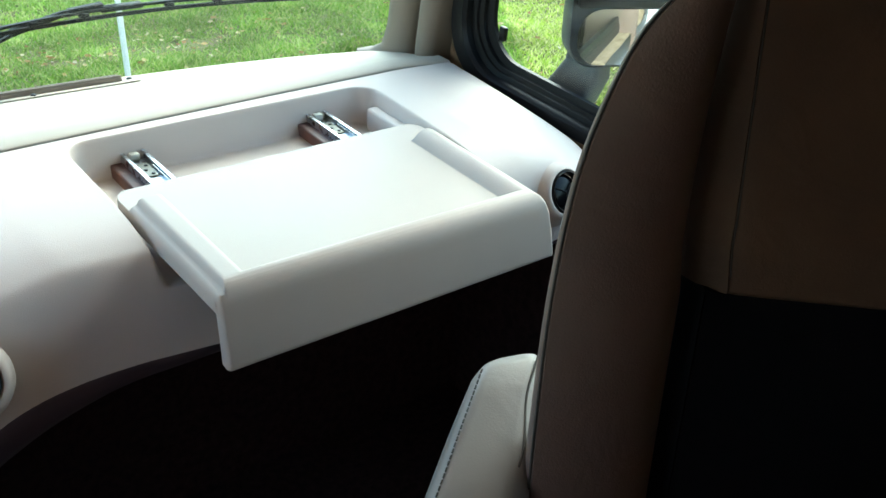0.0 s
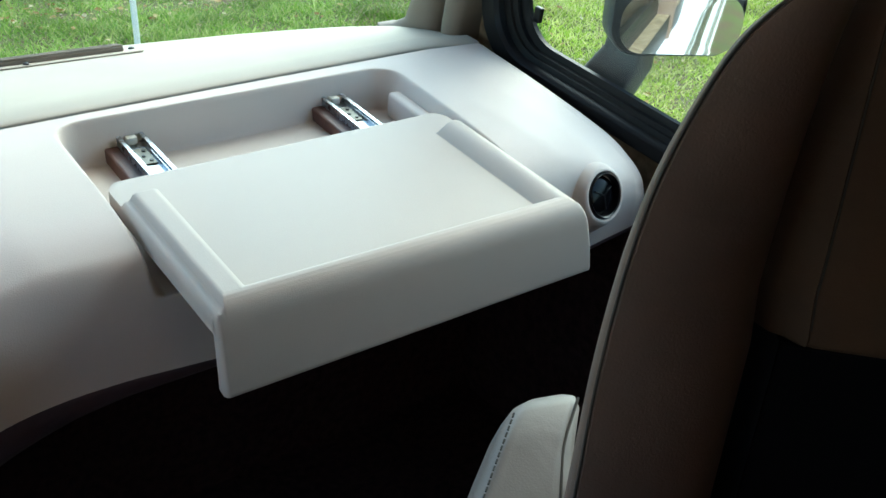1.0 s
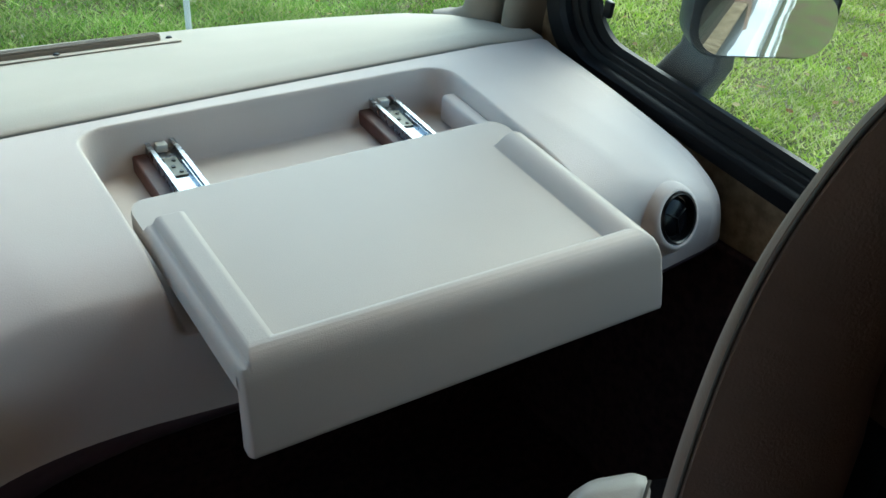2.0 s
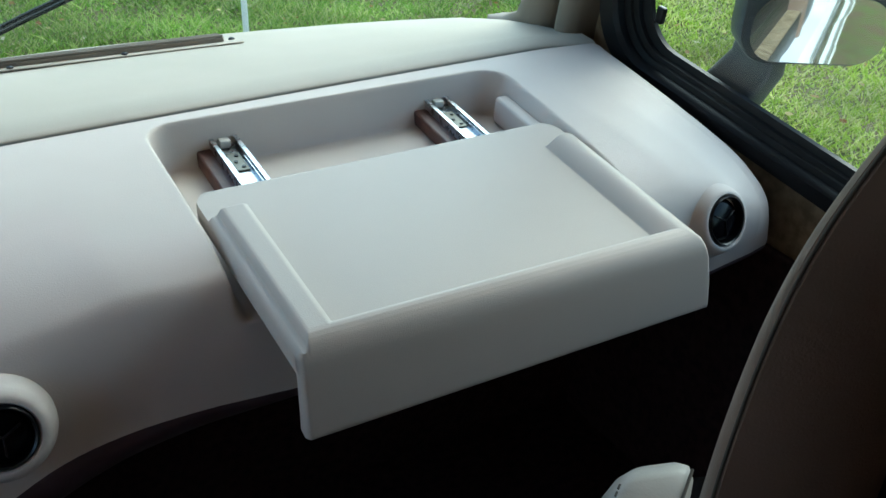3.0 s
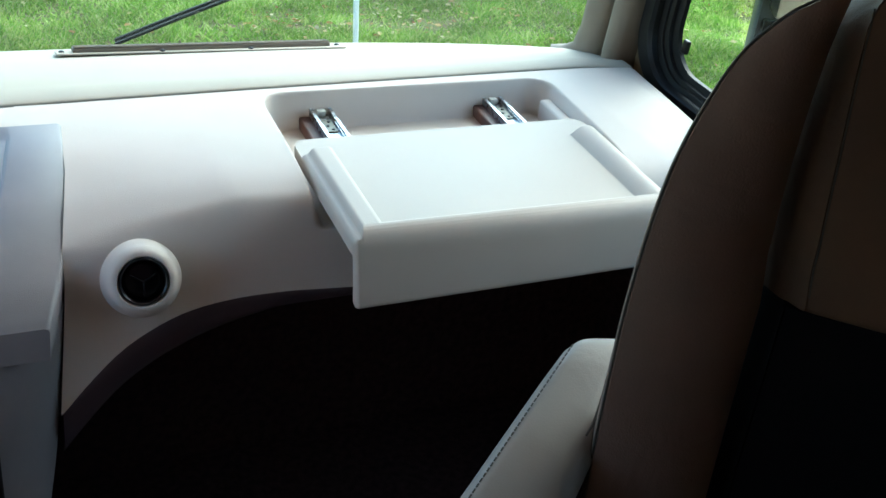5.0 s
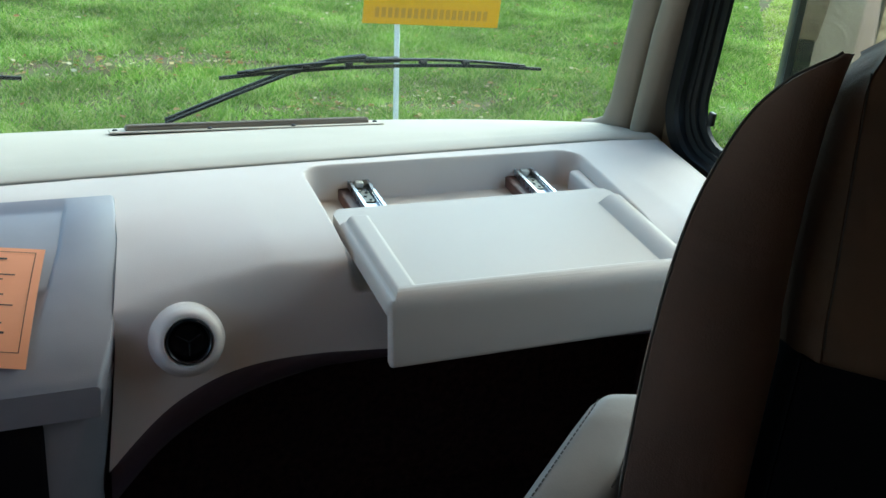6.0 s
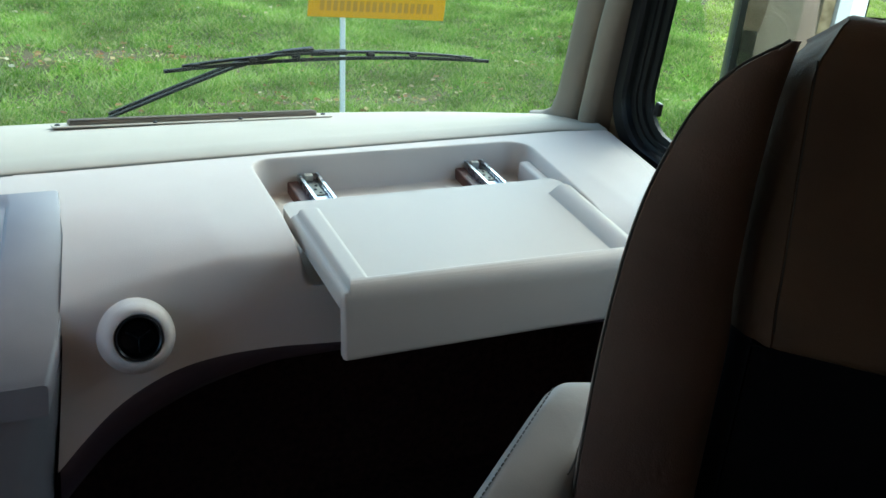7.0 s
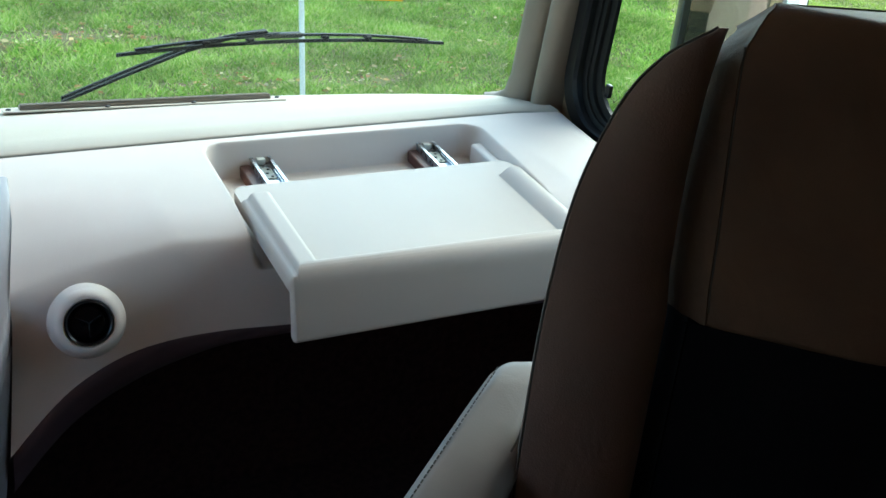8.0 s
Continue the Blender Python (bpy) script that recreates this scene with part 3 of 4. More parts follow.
# ---------------------------------------------------------------- drawer slides
for sx, turn in ((0.081, -4.8), (0.431, -6.5)):
    sl = thing("drawer_slide", (sx, 0.382, REC_Z), "zinc steel drawer slide on a dark stained wooden runner", "drawer slide", "tray slides")
    sl.rotation_euler = (0, 0, radians(turn))
    part("runner", box(-0.04, 0.019, -0.22, 0.142, 0.0, 0.022, 0.002, 1), WOOD, sl, "dark red-brown wooden runner")
    ch = loft([[(a, yy, b) for a, b in ((-0.0205, 0.0225), (0.0205, 0.0225), (0.0205, 0.036), (0.0145, 0.036), (0.0145, 0.034), (0.0185, 0.034),
                                        (0.0185, 0.0245), (-0.0185, 0.0245), (-0.0185, 0.034), (-0.0145, 0.034), (-0.0145, 0.036), (-0.0205, 0.036))]
               for yy in (-0.24, 0.148)])
    part("outer_channel", ch, STEEL, sl)
    ch = loft([[(a, yy, b) for a, b in ((-0.013, 0.0255), (0.013, 0.0255), (0.013, 0.033), (0.0115, 0.033), (0.0115, 0.027), (-0.0115, 0.027),
                                        (-0.0115, 0.033), (-0.013, 0.033))] for yy in (-0.24, 0.075)])
    part("inner_channel", ch, STEEL, sl)
    part("end_stop", box(-0.009, 0.007, 0.118, 0.132, 0.025, 0.037, 0.002, 2), NYLON, sl, "white nylon stop")
    ret = part("ball_retainer", box(-0.010, 0.010, 0.04, 0.095, 0.0275, 0.0295, 0.001, 1), BRASS, sl, "yellowish perforated retainer")
    for k, yy in enumerate((0.05, 0.066, 0.084)):
        part("rivet", moved(lathe([(0.003, 0.029), (0.003, 0.031)], 10), Matrix.Translation((0.003 * (-1) ** k, yy, 0))), BLACK, ret)

# ---------------------------------------------------------------- pull-out tray
tray = thing("pull_out_tray", (0.24, 0.12, 0.76), "pale beige moulded pull-out laptop tray, slid half open", "tray")


def tray_part(name, bm, mat=TRAY, label="", angle=40):
    for v in bm.verts:
        v.co.x = skew(v.co.x, v.co.y)
    return part(name, moved(bm, Matrix.Translation((-0.24, -0.12, -0.76))), mat, tray, label, angle)


# slab under the tray's moulded skin
plan = rrect(-0.044, 0.484, -0.018, 0.333, 0.032, 8)
tray_part("tray_base", loft([[(a, b, z) for a, b in plan] for z in (0.772, 0.790)]))

# moulded skin: sunken floor, raised rails on three sides, rolled front and apron
FRONT = [(-0.0215, 0.8060), (-0.0262, 0.8008), (-0.0296, 0.7945), (-0.0317, 0.787), (-0.0331, 0.777), (-0.0340, 0.765), (-0.0355, 0.74),
         (-0.0375, 0.702), (-0.037, 0.697), (-0.034, 0.695), (-0.027, 0.696), (-0.023, 0.72)]
ROLL_V, ROLL_Z = [-0.0215, -0.016, -0.010, -0.004, 0.0], [0.8060, 0.8092, 0.8113, 0.812, 0.83]
SHOULDER_X = [-0.047, -0.046, -0.0445, -0.042, -0.0385, -0.036, -0.0345, -0.032, -0.030, -0.027]
SHOULDER_Z = [0.790, 0.7945, 0.7985, 0.8005, 0.8008, 0.8020, 0.8055, 0.8095, 0.8113, 0.8120]
RIGHT_X, RIGHT_Z = [0.466, 0.471, 0.476, 0.481, 0.485, 0.4875, 0.489], [0.8122, 0.8112, 0.8085, 0.8065, 0.8035, 0.798, 0.791]
RIM_D, RIM_H = [-0.0015, -0.0008, 0.0008, 0.0055, 0.0068, 0.0080], [0.0, 0.08, 0.86, 0.975, 0.994, 1.0]
us = np.concatenate([np.linspace(-0.047, 0.008, 56), np.linspace(0.02, 0.42, 20), np.linspace(0.427, 0.489, 56)])
vs = np.concatenate([np.linspace(0.337, 0.302, 12), np.linspace(0.297, 0.276, 5), np.linspace(0.272, 0.242, 22), np.linspace(0.23, 0.015, 18), np.linspace(0.010, -0.019, 30)])


def tray_height(u, v):
    left = float(np.interp(0.0015 - u, RIM_D, RIM_H)) * float(smooth_step(-0.001, 0.004, 0.262 - v))
    front = float(np.interp(0.002 - v, RIM_D, RIM_H))
    right = (1 - (1 - float(np.clip((u - 0.437) / 0.028, 0, 1))) ** 1.8) * float(smooth_step(-0.001, 0.006, 0.266 - v))
    z = 0.7945 + 0.0175 * max(left, front, right)
    return min(z, float(np.interp(v, ROLL_V, ROLL_Z)), float(np.interp(u, SHOULDER_X, SHOULDER_Z)), float(np.interp(u, RIGHT_X, RIGHT_Z)))


skin_rows = []
for v in vs:
    b = max(v - 0.302, 0.0)
    cut = 0.035 - math.sqrt(max(0.035 ** 2 - b * b, 0.0))
    back = 0.006 * max(0.0, (v - 0.331) / 0.006) ** 2
    row = []
    for u in us:
        f = (u + 0.047) / 0.536
        x = u + cut * (1 - 2 * f)
        row.append((x, v - 0.012 * f * float(smooth_step(0.25, 0.0, v)), tray_height(u, v) - back))
    skin_rows.append([(row[0][0] + 0.001, row[0][1], 0.773)] + row + [(row[-1][0] - 0.001, row[-1][1], 0.773)])
first = [(x, y - 0.002, 0.773) for x, y, z in skin_rows[0]]
tail = []
for a, z in FRONT:
    k, k2 = min(max((0.80 - z) / 0.02, 0), 1), min(max((0.80 - z) / 0.10, 0), 1)
    row = []
    for u in us:
        f = (u + 0.047) / 0.536
        x = u + (1 - f) * 0.007 * k2 + f * (0.006 * k + 0.017 * k2)
        edge = min(tray_height(u, -0.019), z + 0.008 * f * (z < 0.75))
        end = 0.006 * max(0.0, 1 - min(f, 1 - f) / 0.008) ** 2
        row.append((x, a - 0.012 * f + end, edge))
    tail.append([(row[0][0] + 0.001, -0.014, min(row[0][2], 0.785))] + row + [(row[-1][0] - 0.001, -0.026, min(row[-1][2], 0.785))])
tray_part("tray_top", grid_mesh([first] + skin_rows + tail), angle=60)

# ---------------------------------------------------------------- centre console
con = thing("centre_console", (-0.75, 0.25, 0.3), "dark grey-brown moulded centre console with a raised rim", "console")


def con_part(name, bm, mat=CONSOLE, label=""):
    return part(name, moved(bm, Matrix.Translation((0.75, -0.25, -0.3))), mat, con, label)


CON = curve([(0.062, 0.672), (0.075, 0.685), (0.11, 0.711), (0.17, 0.742), (0.25, 0.772), (0.35, 0.797), (0.435, 0.807)], 6)


def con_z(y):
    return float(np.interp(y, CON[:, 0], CON[:, 1]))


loops = []
for yy, z in CON:
    xr = float(np.interp(yy, EDGE_Y, EDGE_X))
    st = float(np.interp(yy, [0.11, 0.17, 0.222, 0.30, 0.397], [0.11, 0.103, 0.095, 0.087, 0.078]))
    dp = 0.005 * float(smooth_step(0.10, 0.24, yy)) * float(smooth_step(0.432, 0.405, yy))
    loops.append([(xr - 0.002, yy + 0.002, z - 0.05), (xr, yy, z - 0.006), (xr - 0.002, yy, z - 0.001), (xr - 0.007, yy, z + 0.001), (xr - st + 0.004, yy, z + 0.001), (xr - st, yy, z + 0.001 - 0.3 * dp),
                  (xr - st - 0.004, yy, z + 0.001 - dp), (-1.15, yy, z + 0.001 - dp), (-1.15, yy, z - 0.05)])
con_part("top_panel", loft(loops))
loops = []
for z in (0.0, 0.2, 0.40, 0.487, 0.55, 0.62, 0.655, 0.668):
    xf = float(np.interp(z, [0.0, 0.40, 0.51, 0.67], [-0.62, -0.52, -0.489, -0.440]))
    xb = float(np.interp(z, [0.0, 0.40, 0.487, 0.70], [-0.50, -0.438, -0.427, -0.408]))
    loops.append([(xb, 0.50, z), (xb, 0.128, z), (xb - 0.3 * (xb - xf), 0.10, z), (xf + 0.006, 0.078, z), (xf - 0.006, 0.074, z), (-1.15, 0.074, z), (-1.15, 0.50, z)])
con_part("body", loft(loops))
loops = [[(a, y, b) for a, b in rrect(-0.95 + i, -0.515 - i, 0.30 + i, 0.632 - i, 0.02, 5)] for y, i in ((0.078, 0.0), (0.070, 0.0), (0.068, 0.003), (0.072, 0.008))]
con_part("dark_screen", loft(loops), BLACK, "recessed black panel")

# orange sheet on the console
sheet = thing("paper_sheet", (-0.60, 0.21, con_z(0.21)), "orange printed notice sheet lying on the console", "paper")
base_inv = Matrix.Translation((0.60, -0.21, -con_z(0.21)))
ARC = np.concatenate([[0], np.cumsum(np.hypot(np.diff(CON[:, 0]), np.diff(CON[:, 1])))])
S0 = float(np.interp(0.288, CON[:, 0], ARC))


def on_console(u, v, lift):
    """u along the sheet to the left, v down its length; the sheet bends over the console."""
    ca, sa = math.cos(0.21), math.sin(0.21)
    x, sl = -0.484 - u * ca - v * sa, S0 + u * sa - v * ca
    y, z = float(np.interp(sl, ARC, CON[:, 0])), float(np.interp(sl, ARC, CON[:, 1]))
    return (x, y - 0.5 * lift, z + lift + 0.002 * math.sin(9 * u + 4 * v))


def paper_patch(u0, u1, v0, v1, lift, n):
    return moved(grid_mesh([[on_console(u, v, lift) for u in np.linspace(u0, u1, n)] for v in np.linspace(v0, v1, n)]), base_inv)


bm = paper_patch(0.0, 0.279, 0.0, 0.225, 0.004, 16)
bmesh.ops.solidify(bm, geom=list(bm.faces), thickness=0.0006)
page = part("page", bm, PAPER, sheet)
for u0, u1, v0, v1 in ((0.0115, 0.0127, 0.010, 0.202), (0.012, 0.27, 0.010, 0.0112), (0.012, 0.27, 0.201, 0.2022), (0.05, 0.23, 0.025, 0.029), (0.035, 0.245, 0.06, 0.0625),
                       (0.05, 0.23, 0.07, 0.0725), (0.045, 0.24, 0.10, 0.1025), (0.03, 0.25, 0.12, 0.1222), (0.04, 0.24, 0.152, 0.1545), (0.035, 0.20, 0.168, 0.172), (0.045, 0.18, 0.182, 0.1845)):
    part("print_bar", paper_patch(u0, u1, v0, v1, 0.0052, 10), INK, page)

# ---------------------------------------------------------------- swivel seat
seat = thing("captain_seat", (0.42, -0.45, 0.0), "taupe and brown leather captain's seat with a dark lower panel", "seat")


def seat_part(name, bm, mat, label="", angle=40, parent=None):
    return part(name, moved(bm, Matrix.Translation((-0.42, 0.45, 0))), mat, parent or seat, label, angle)


SEAT = pose(0.2745, -0.456, 0.002, 0, 0, -20)
W = 0.26   # inner seam to the middle of the seat
# edge of the back's side bolster: height, distance outside the inner seam, depth
rim = curve([(0.42, 0.165, -0.014), (0.60, 0.167, -0.013), (0.70, 0.168, -0.012), (0.80, 0.167, -0.0105), (0.90, 0.164, -0.008), (1.0, 0.157, -0.009), (1.08, 0.147, -0.0145),
             (1.15, 0.130, -0.0235), (1.20, 0.112, -0.0335), (1.238, 0.089, -0.049), (1.257, 0.067, -0.057), (1.266, 0.050, -0.056), (1.270, 0.040, -0.050)], 5)


def lean(z):
    return -0.16 * max(z - 0.96, 0)


def groove(z):
    return float(np.interp(z, [0.4, 0.90, 0.97, 1.05, 1.12, 1.20, 1.28], [0.004, 0.001, -0.008, -0.017, -0.023, -0.027, -0.026]))


def stitch_line(z):
    return float(np.interp(z, [0.90, 0.92, 0.99, 1.10, 1.17, 1.22, 1.285, 1.31], [0.036, 0.033, 0.026, 0.012, 0.003, -0.003, -0.010, -0.004]))


def back_bulge(s):
    """Depth of the rounded back shell, from the inner seam to the middle."""
    return -0.488 * s if s < 0.18 else -0.0878 - 0.488 * ((s - 0.18) - (s - 0.18) ** 2 / 0.16)


def bolster(side):
    loops = []
    for z, d, y in rim:
        g, o = groove(z), lean(z)
        inner = min(-g, d - 0.004)
        w = d - inner
        puff = 0.016 * min(1.0, w / 0.08)
        fold = 0.004 * math.sin(23 * z) + 0.003 * math.sin(57 * z + 1)
        dp = 0.62 * float(np.interp(z, [0.7, 1.0, 1.15, 1.28], [1.15, 0.85, 0.6, 0.4]))
        sec = [(inner, 0.036 + o), (inner + 0.001, 0.020 + o), (inner + 0.05 * w, 0.004 + o), (inner + 0.16 * w, -0.35 * puff + o), (inner + 0.38 * w, o + 0.3 * (y - o) - puff),
               (inner + 0.60 * w, o + 0.55 * (y - o) - puff - 0.3 * fold), (inner + 0.80 * w, o + 0.8 * (y - o) - 0.85 * puff), (inner + 0.93 * w, y - 0.4 * puff), (d - 0.001, y - 0.003),
               (d - 0.0015, y + 0.003), (d, y + 0.012 * dp), (d - 0.003, y + 0.03 * dp), (d - 0.010, y + 0.052 * dp), (d - min(0.024, 0.4 * w), y + 0.072 * dp), (d - min(0.055, 0.7 * w), y + 0.085 * dp), (inner, y + 0.088 * dp)]
        slope = 0.75 * float(smooth_step(1.20, 1.27, z))
        loops.append([(W - side * (W + a), b, z - slope * max(b - y, 0.0) * (1 if i > 8 else 0.35)) for i, (a, b) in enumerate(sec)])
    return moved(loft(loops), SEAT)


seat_part("side_bolster", bolster(1), LEATHER, "taupe leather side bolster", angle=50)
seat_part("side_bolster", bolster(-1), LEATHER, "taupe leather side bolster", angle=50)


def centre(z0, z1, left, edge, proud, top_round, foot_round, n=34):
    """A padded panel of the back shell between its two side seams."""
    loops = []
    for i in range(n + 1):
        f = i / n
        z = z0 + (z1 - z0) * (0.5 - 0.5 * math.cos(math.pi * f))
        a = min(1.0, max(0.0, (z1 - z) / top_round)) if top_round else 1.0
        b = min(1.0, max(0.0, (z - z0) / foot_round)) if foot_round else 1.0
        k = math.sqrt(max(1 - (1 - a) ** 2, 0.0)) * math.sqrt(max(1 - (1 - b) ** 2, 0.0))
        back, o = 0.034 * (1 - math.sqrt(max(1 - (1 - a) ** 2, 0.0))), lean(z)
        s0, s1 = left(z), edge(z)
        half = [(s0, 0.06), (s0 + 0.010, 0.034), (s0 + 0.016, 0.012), (s0 + 0.018 + 0.3 * (s1 - s0 - 0.018), 0.004 - 0.5 * proud * k), (s1 - 0.003, back_bulge(s1) + 0.001 - proud * k),
                (s1, back_bulge(s1) + 0.0025 - proud * k), (s1 + 0.004, back_bulge(s1 + 0.004) - proud * k)]
        half += [(s, back_bulge(s) - proud * k * (1 + 0.25 * math.sin(min(1.0, (s - s1) / 0.1) * 1.57))) for s in np.linspace(s1 + 0.02, W, 10)]
        drop = 0.7 * float(smooth_step(1.18, 1.28, z))
        inset = float(np.interp(z, [1.235, 1.255, 1.272, 1.284, 1.293], [0.0, 0.006, 0.016, 0.028, 0.046]))
        half = [(s + inset * max(0.0, 1 - (s - s0) / 0.16), y, z - drop * max(0.0, y - 0.002)) for s, y in half]
        lp = [(s, y + o + back, h) for s, y, h in half] + [(2 * W - s, y + o + back, h) for s, y, h in half[-2::-1]]
        loops.append(lp)
    return moved(loft(loops), SEAT)


upper = seat_part("upper_panel", centre(0.904, 1.293, groove, stitch_line, 0.008, 0.032, 0.014), LEATHER_B, "brown leather upper panel", angle=60)
for side in (1, -1):
    line = [(W - side * (W - stitch_line(z)), back_bulge(stitch_line(z)) + lean(z) - 0.0062, z) for z in np.linspace(0.925, 1.252, 30)]
    seat_part("seam_stitching", moved(tube(line, 0.0011, 6), SEAT), THREAD, "dark stitched seam", parent=upper)
seat_part("lower_panel", centre(0.42, 0.903, lambda z: 0.004, lambda z: 0.02, -0.004, 0.0, 0.0, 10), MESH_BLACK, "black cloth lower panel", angle=60)
seat_part("panel_welt", moved(tube([(s, back_bulge(s) - 0.003, 0.9045) for s in np.linspace(0.012, W, 12)]
                                   + [(2 * W - s, back_bulge(s) - 0.003, 0.9045) for s in np.linspace(0.012, W, 12)[-2::-1]], 0.0016, 8), SEAT), MESH_BLACK, "dark welt under the upper panel")
seat_part("cushion", moved(box(0.02, 0.50, 0.06, 0.46, 0.32, 0.44, 0.05, 5), SEAT), MESH_BLACK, "dark seat cushion")
seat_part("pedestal", moved(lathe([(0.22, 0.0), (0.22, 0.02), (0.12, 0.05), (0.11, 0.33), (0.2, 0.36)], 32), SEAT @ pose(W, 0.25, 0)), BLACK)
# piping along the bolster rim
pipe = [(-d - 0.0005, y + 0.0005, z) for z, d, y in rim]
seat_part("piping", moved(tube(pipe, 0.0015, 8), SEAT), THREAD, "dark stitched piping")

# armrest
A0, A1 = Vector((0.150, -0.276, 0.766)), Vector((-0.212, -0.511, 0.610))
ax = (A1 - A0).normalized()
wd = Vector((0.95, -0.3, 0.0)).normalized()
up = wd.cross(ax).normalized()
if up.z < 0:
    up = -up
L = (A1 - A0).length
loops = []
for s, k in ((-0.018, 0.25), (-0.014, 0.6), (-0.005, 0.85), (0.012, 1.0), (0.06, 1.05), (0.15, 1.08), (0.25, 1.1), (L, 1.1)):
    lp = []
    more = 0.10 * max(s, 0.0) + 0.015 * float(smooth_step(0.05, 0.16, s))
    for a, b in rrect(0.0, 0.088, -0.09, 0.0, 0.022, 5):
        a, b = 0.044 + (a - 0.044) * k + more * max(0.0, (a - 0.044) / 0.044), -0.045 + (b + 0.045) * k
        lp.append(A0 + ax * s + wd * a + up * b)
    loops.append(lp)
arm = seat_part("armrest", loft(loops), LEATHER_P, "pale grey-taupe leather armrest", angle=60)
for i in range(46):
    s0 = 0.012 + i * 0.008
    bm = tube([A0 + ax * s + wd * (0.012 - 0.004) + up * 0.0015 for s in (s0, s0 + 0.005)], 0.0011, 6)
    seat_part("stitch", bm, THREAD, parent=arm)

crease = [A0 + ax * s + wd * (0.079 + 0.02 * float(smooth_step(0.05, 0.16, s))) + up * 0.0008 for s in np.linspace(0.006, 0.17, 12)]
seat_part("armrest_seam", tube(crease, 0.0016, 6), THREAD, "dark sewn seam", parent=arm)

# ---------------------------------------------------------------- outside: mirror, wiper, sign
mir = thing("wing_mirror", (0.95, 0.45, 0.80), "grey plastic wing mirror on a stout arm", "mirror")
MT = pose(0.912, 0.333, 0.0, 0, 0, -26.8)


def mir_part(name, bm, mat, label=""):
    return part(name, moved(bm, Matrix.Translation((-0.95, -0.45, -0.80))), mat, mir, label)


def mirror_block(a0, a1, b0, b1, r, steps):
    return moved(loft([[(a, y, b) for a, b in rrect(a0 + i, a1 - i, b0 + i, b1 - i, max(r - i, 0.004), 8)] for y, i in steps]), MT)


mir_part("housing", mirror_block(-0.012, 0.238, 0.830, 1.33, 0.055, ((0.0, 0.004), (-0.006, 0.002), (0.0, 0.0), (0.05, 0.004), (0.10, 0.03), (0.12, 0.07))), HOUSING)
mir_part("divider", mirror_block(0.0, 0.234, 0.948, 0.972, 0.003, ((-0.014, 0.002), (-0.012, 0.0), (0.0, 0.0))), BLACK)
def domed(a0, a1, b0, b1, swell, turn):
    loops = []
    for i in np.linspace(1.0, 0.02, 14):
        ca, cb = (a0 + a1) / 2, (b0 + b1) / 2
        loops.append([(ca + (a - ca) * i, -0.016 - swell * (1 - ((a - ca) / (a1 - ca) * i) ** 2 * 0.75 - ((b - cb) / (b1 - cb) * i) ** 2 * 0.25) + turn * (a - ca) * i, cb + (b - cb) * i) for a, b in rrect(a0, a1, b0, b1, 0.048, 8)])
    return moved(loft(loops), MT)


mir_part("convex_glass", domed(0.002, 0.230, 0.838, 0.947, 0.0006, -0.02), MIRROR, "small lower convex mirror glass")
mir_part("mirror_glass", mirror_block(0.002, 0.232, 0.973, 1.32, 0.035, ((-0.0075, 0.0), (-0.0095, 0.0))), MIRROR, "tall silvered mirror glass")
mir_part("mirror_arm", loft([[(x + 0.6 * a, y + b, z + 0.25 * b) for a, b in rrect(-r, r, -r, r, r * 0.5, 4)] for x, y, z, r in
                             ((0.965, 0.45, 0.66, 0.055), (0.97, 0.415, 0.71, 0.054), (0.98, 0.388, 0.755, 0.052), (0.99, 0.36, 0.81, 0.046), (1.0, 0.365, 0.86, 0.042))]), HOUSING)



def bar(points, w, h):
    loops = []
    for p in points:
        p = Vector(p)
        loops.append([p + Vector((0, a, b)) for a, b in ((-w, -h), (w, -h), (w, h), (-w, h))])
    return loft(loops)


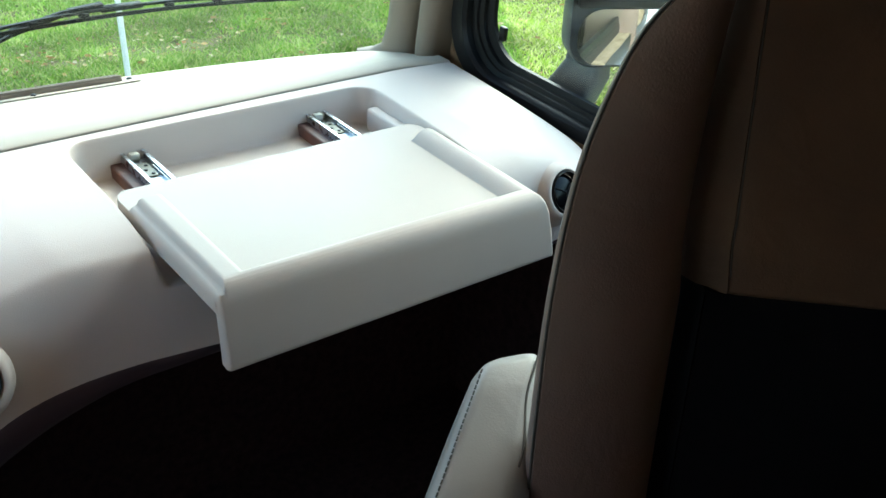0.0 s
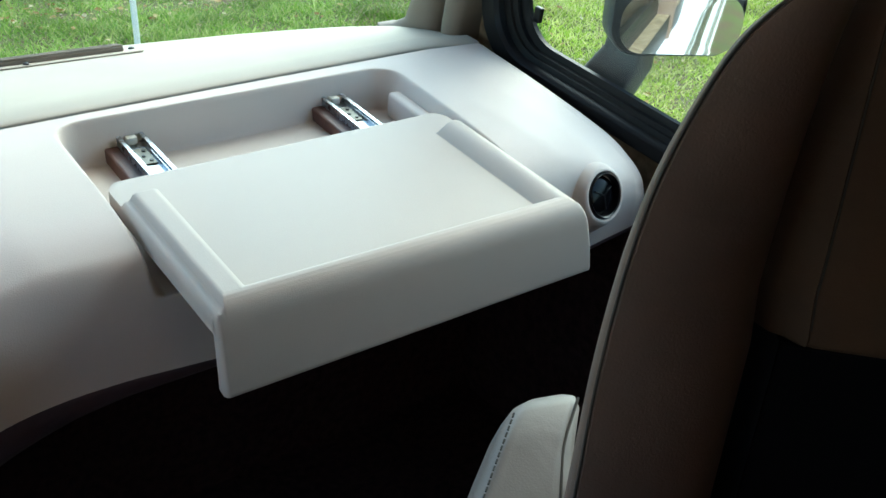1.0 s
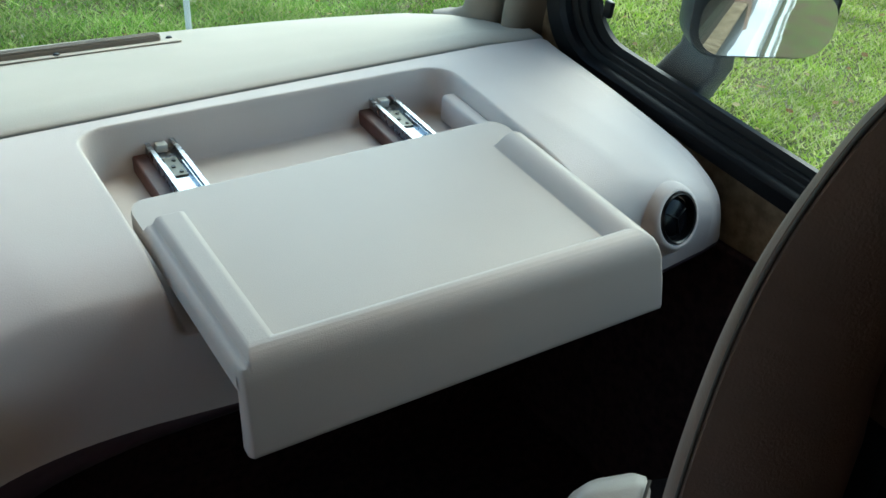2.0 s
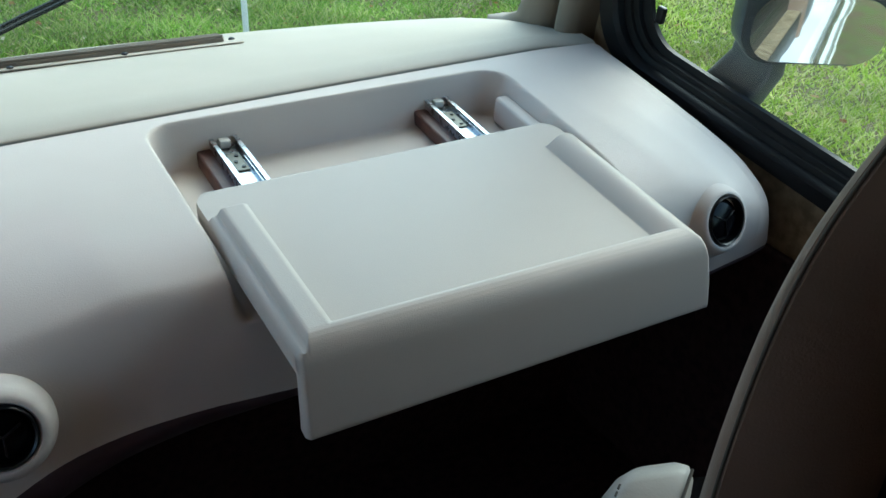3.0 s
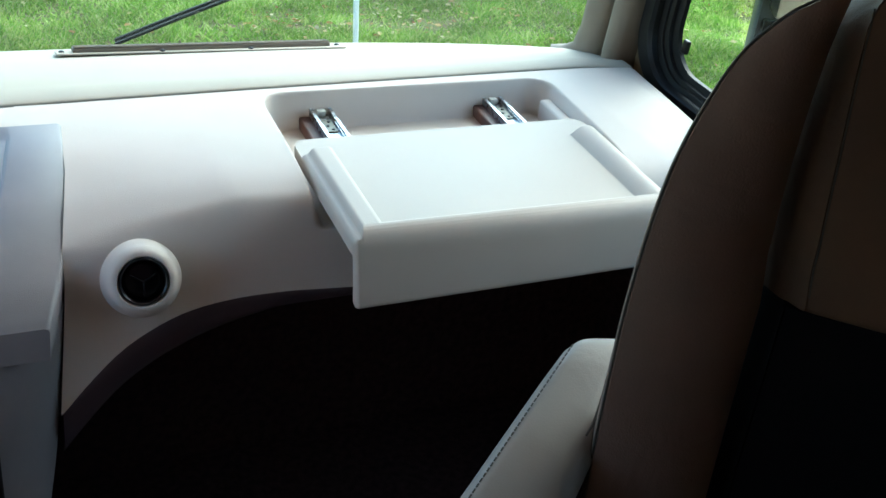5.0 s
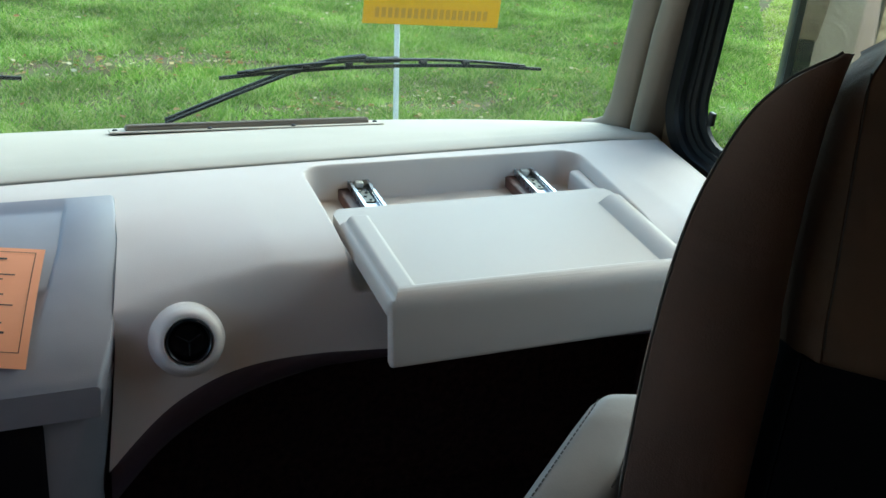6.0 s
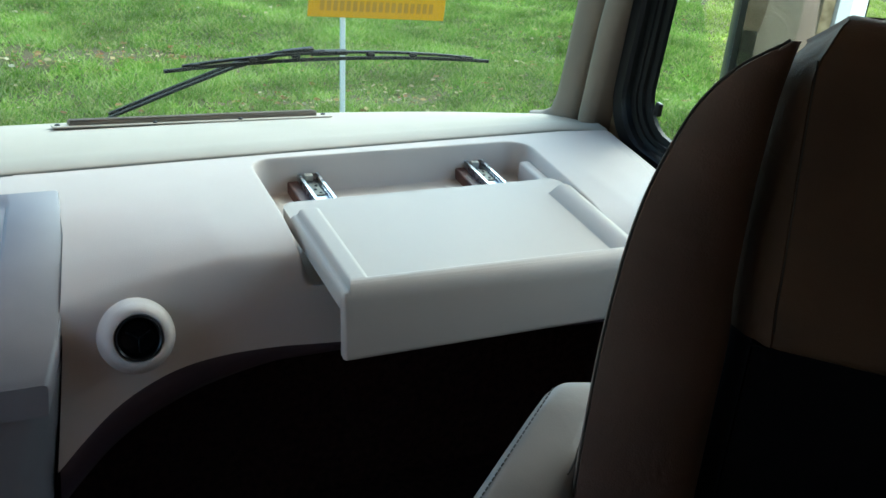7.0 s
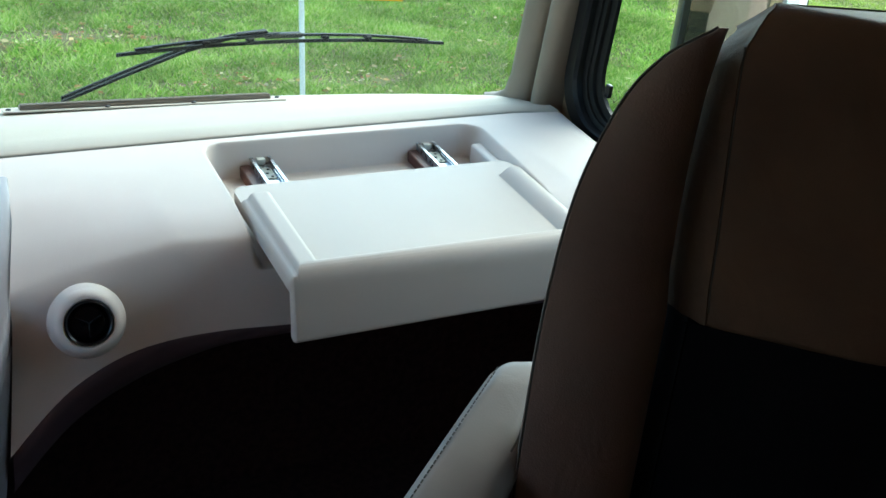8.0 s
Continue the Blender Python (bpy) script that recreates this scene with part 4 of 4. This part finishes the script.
def wiper(place):
    """A wiper that lies low on the glass: rubber, sprung bow with claws, bent double-rod arm, spindle."""
    w = thing("windscreen_wiper", place, "black windscreen wiper resting low on the glass", "wiper", "windscreen wipers")

    def piece(name, bm, parent=None):
        return part(name, moved(bm, Matrix.Translation((-0.3, -1.2, -0.67))), WIPER, parent or w)

    def sweep(x, rise, half):
        return rise * (1 - ((x - 0.40) / half) ** 2)

    piece("rubber_blade", bar([(x, 1.195, 0.782 + sweep(x, 0.02, 0.44)) for x in np.linspace(-0.025, 0.845, 14)], 0.004, 0.004))
    bow = piece("blade_bow", bar([(x, 1.202, 0.790 + sweep(x, 0.026, 0.40)) for x in np.linspace(0.02, 0.80, 14)], 0.005, 0.003))
    for x in (0.05, 0.19, 0.30, 0.50, 0.62, 0.77):
        piece("claw", box(x - 0.010, x + 0.010, 1.190, 1.206, 0.785 + sweep(x, 0.02, 0.44), 0.793 + sweep(x, 0.022, 0.42), 0.002, 1), bow)
    piece("hinge", box(0.34, 0.44, 1.198, 1.222, 0.808, 0.820, 0.003, 1))
    piece("hinge_cap", moved(box(-0.04, 0.04, -0.010, 0.010, -0.004, 0.004, 0.003, 1), pose(0.31, 1.212, 0.822, 0, -5, 0)))
    for dz in (0.0, -0.010):
        piece("wiper_arm", bar([(-0.151, 1.215, 0.680 + dz), (0.0, 1.215, 0.738 + dz), (0.148, 1.215, 0.792 + dz), (0.26, 1.213, 0.817 + 0.6 * dz), (0.38, 1.21, 0.818)], 0.004, 0.0034))
    piece("spindle", moved(lathe([(0.02, 0), (0.02, 0.03), (0.012, 0.035)], 16), Matrix.Translation((-0.155, 1.215, 0.615))))
    return w


wiper((0.3, 1.2, 0.67))
wiper((-1.008, 1.2, 0.685))

SX, SY = 1.24, 3.2
sign = thing("yard_sign", (SX, SY, GROUND), "amber yard sign with faint printing on a thin white stake", "sign")
part("stake", moved(box(-0.011, 0.011, -0.008, 0.008, -0.15, 1.80, 0.002, 1), pose(0.048, 0, 0, 0, -3.0, 0)), WHITE, sign, "thin white stake")
SM = pose(0, -0.018, 1.358, 0, 2.2, -2)
board = part("board", moved(box(-0.195, 0.470, 0.0, 0.006, 0.0, 0.46, 0.002, 1), SM), SIGN, sign)
for k, (u0, u1, v0, v1) in enumerate(((-0.14, 0.42, 0.03, 0.075), (-0.16, 0.44, 0.14, 0.22), (-0.12, 0.40, 0.27, 0.39))):
    n = (18, 12, 9)[k]
    for i in range(n):
        a = u0 + (u1 - u0) * i / n
        part("print_bar", moved(box(a, a + (u1 - u0) / n * 0.62, -0.0012, 0.0, v0, v1), SM), SIGN_INK, board)
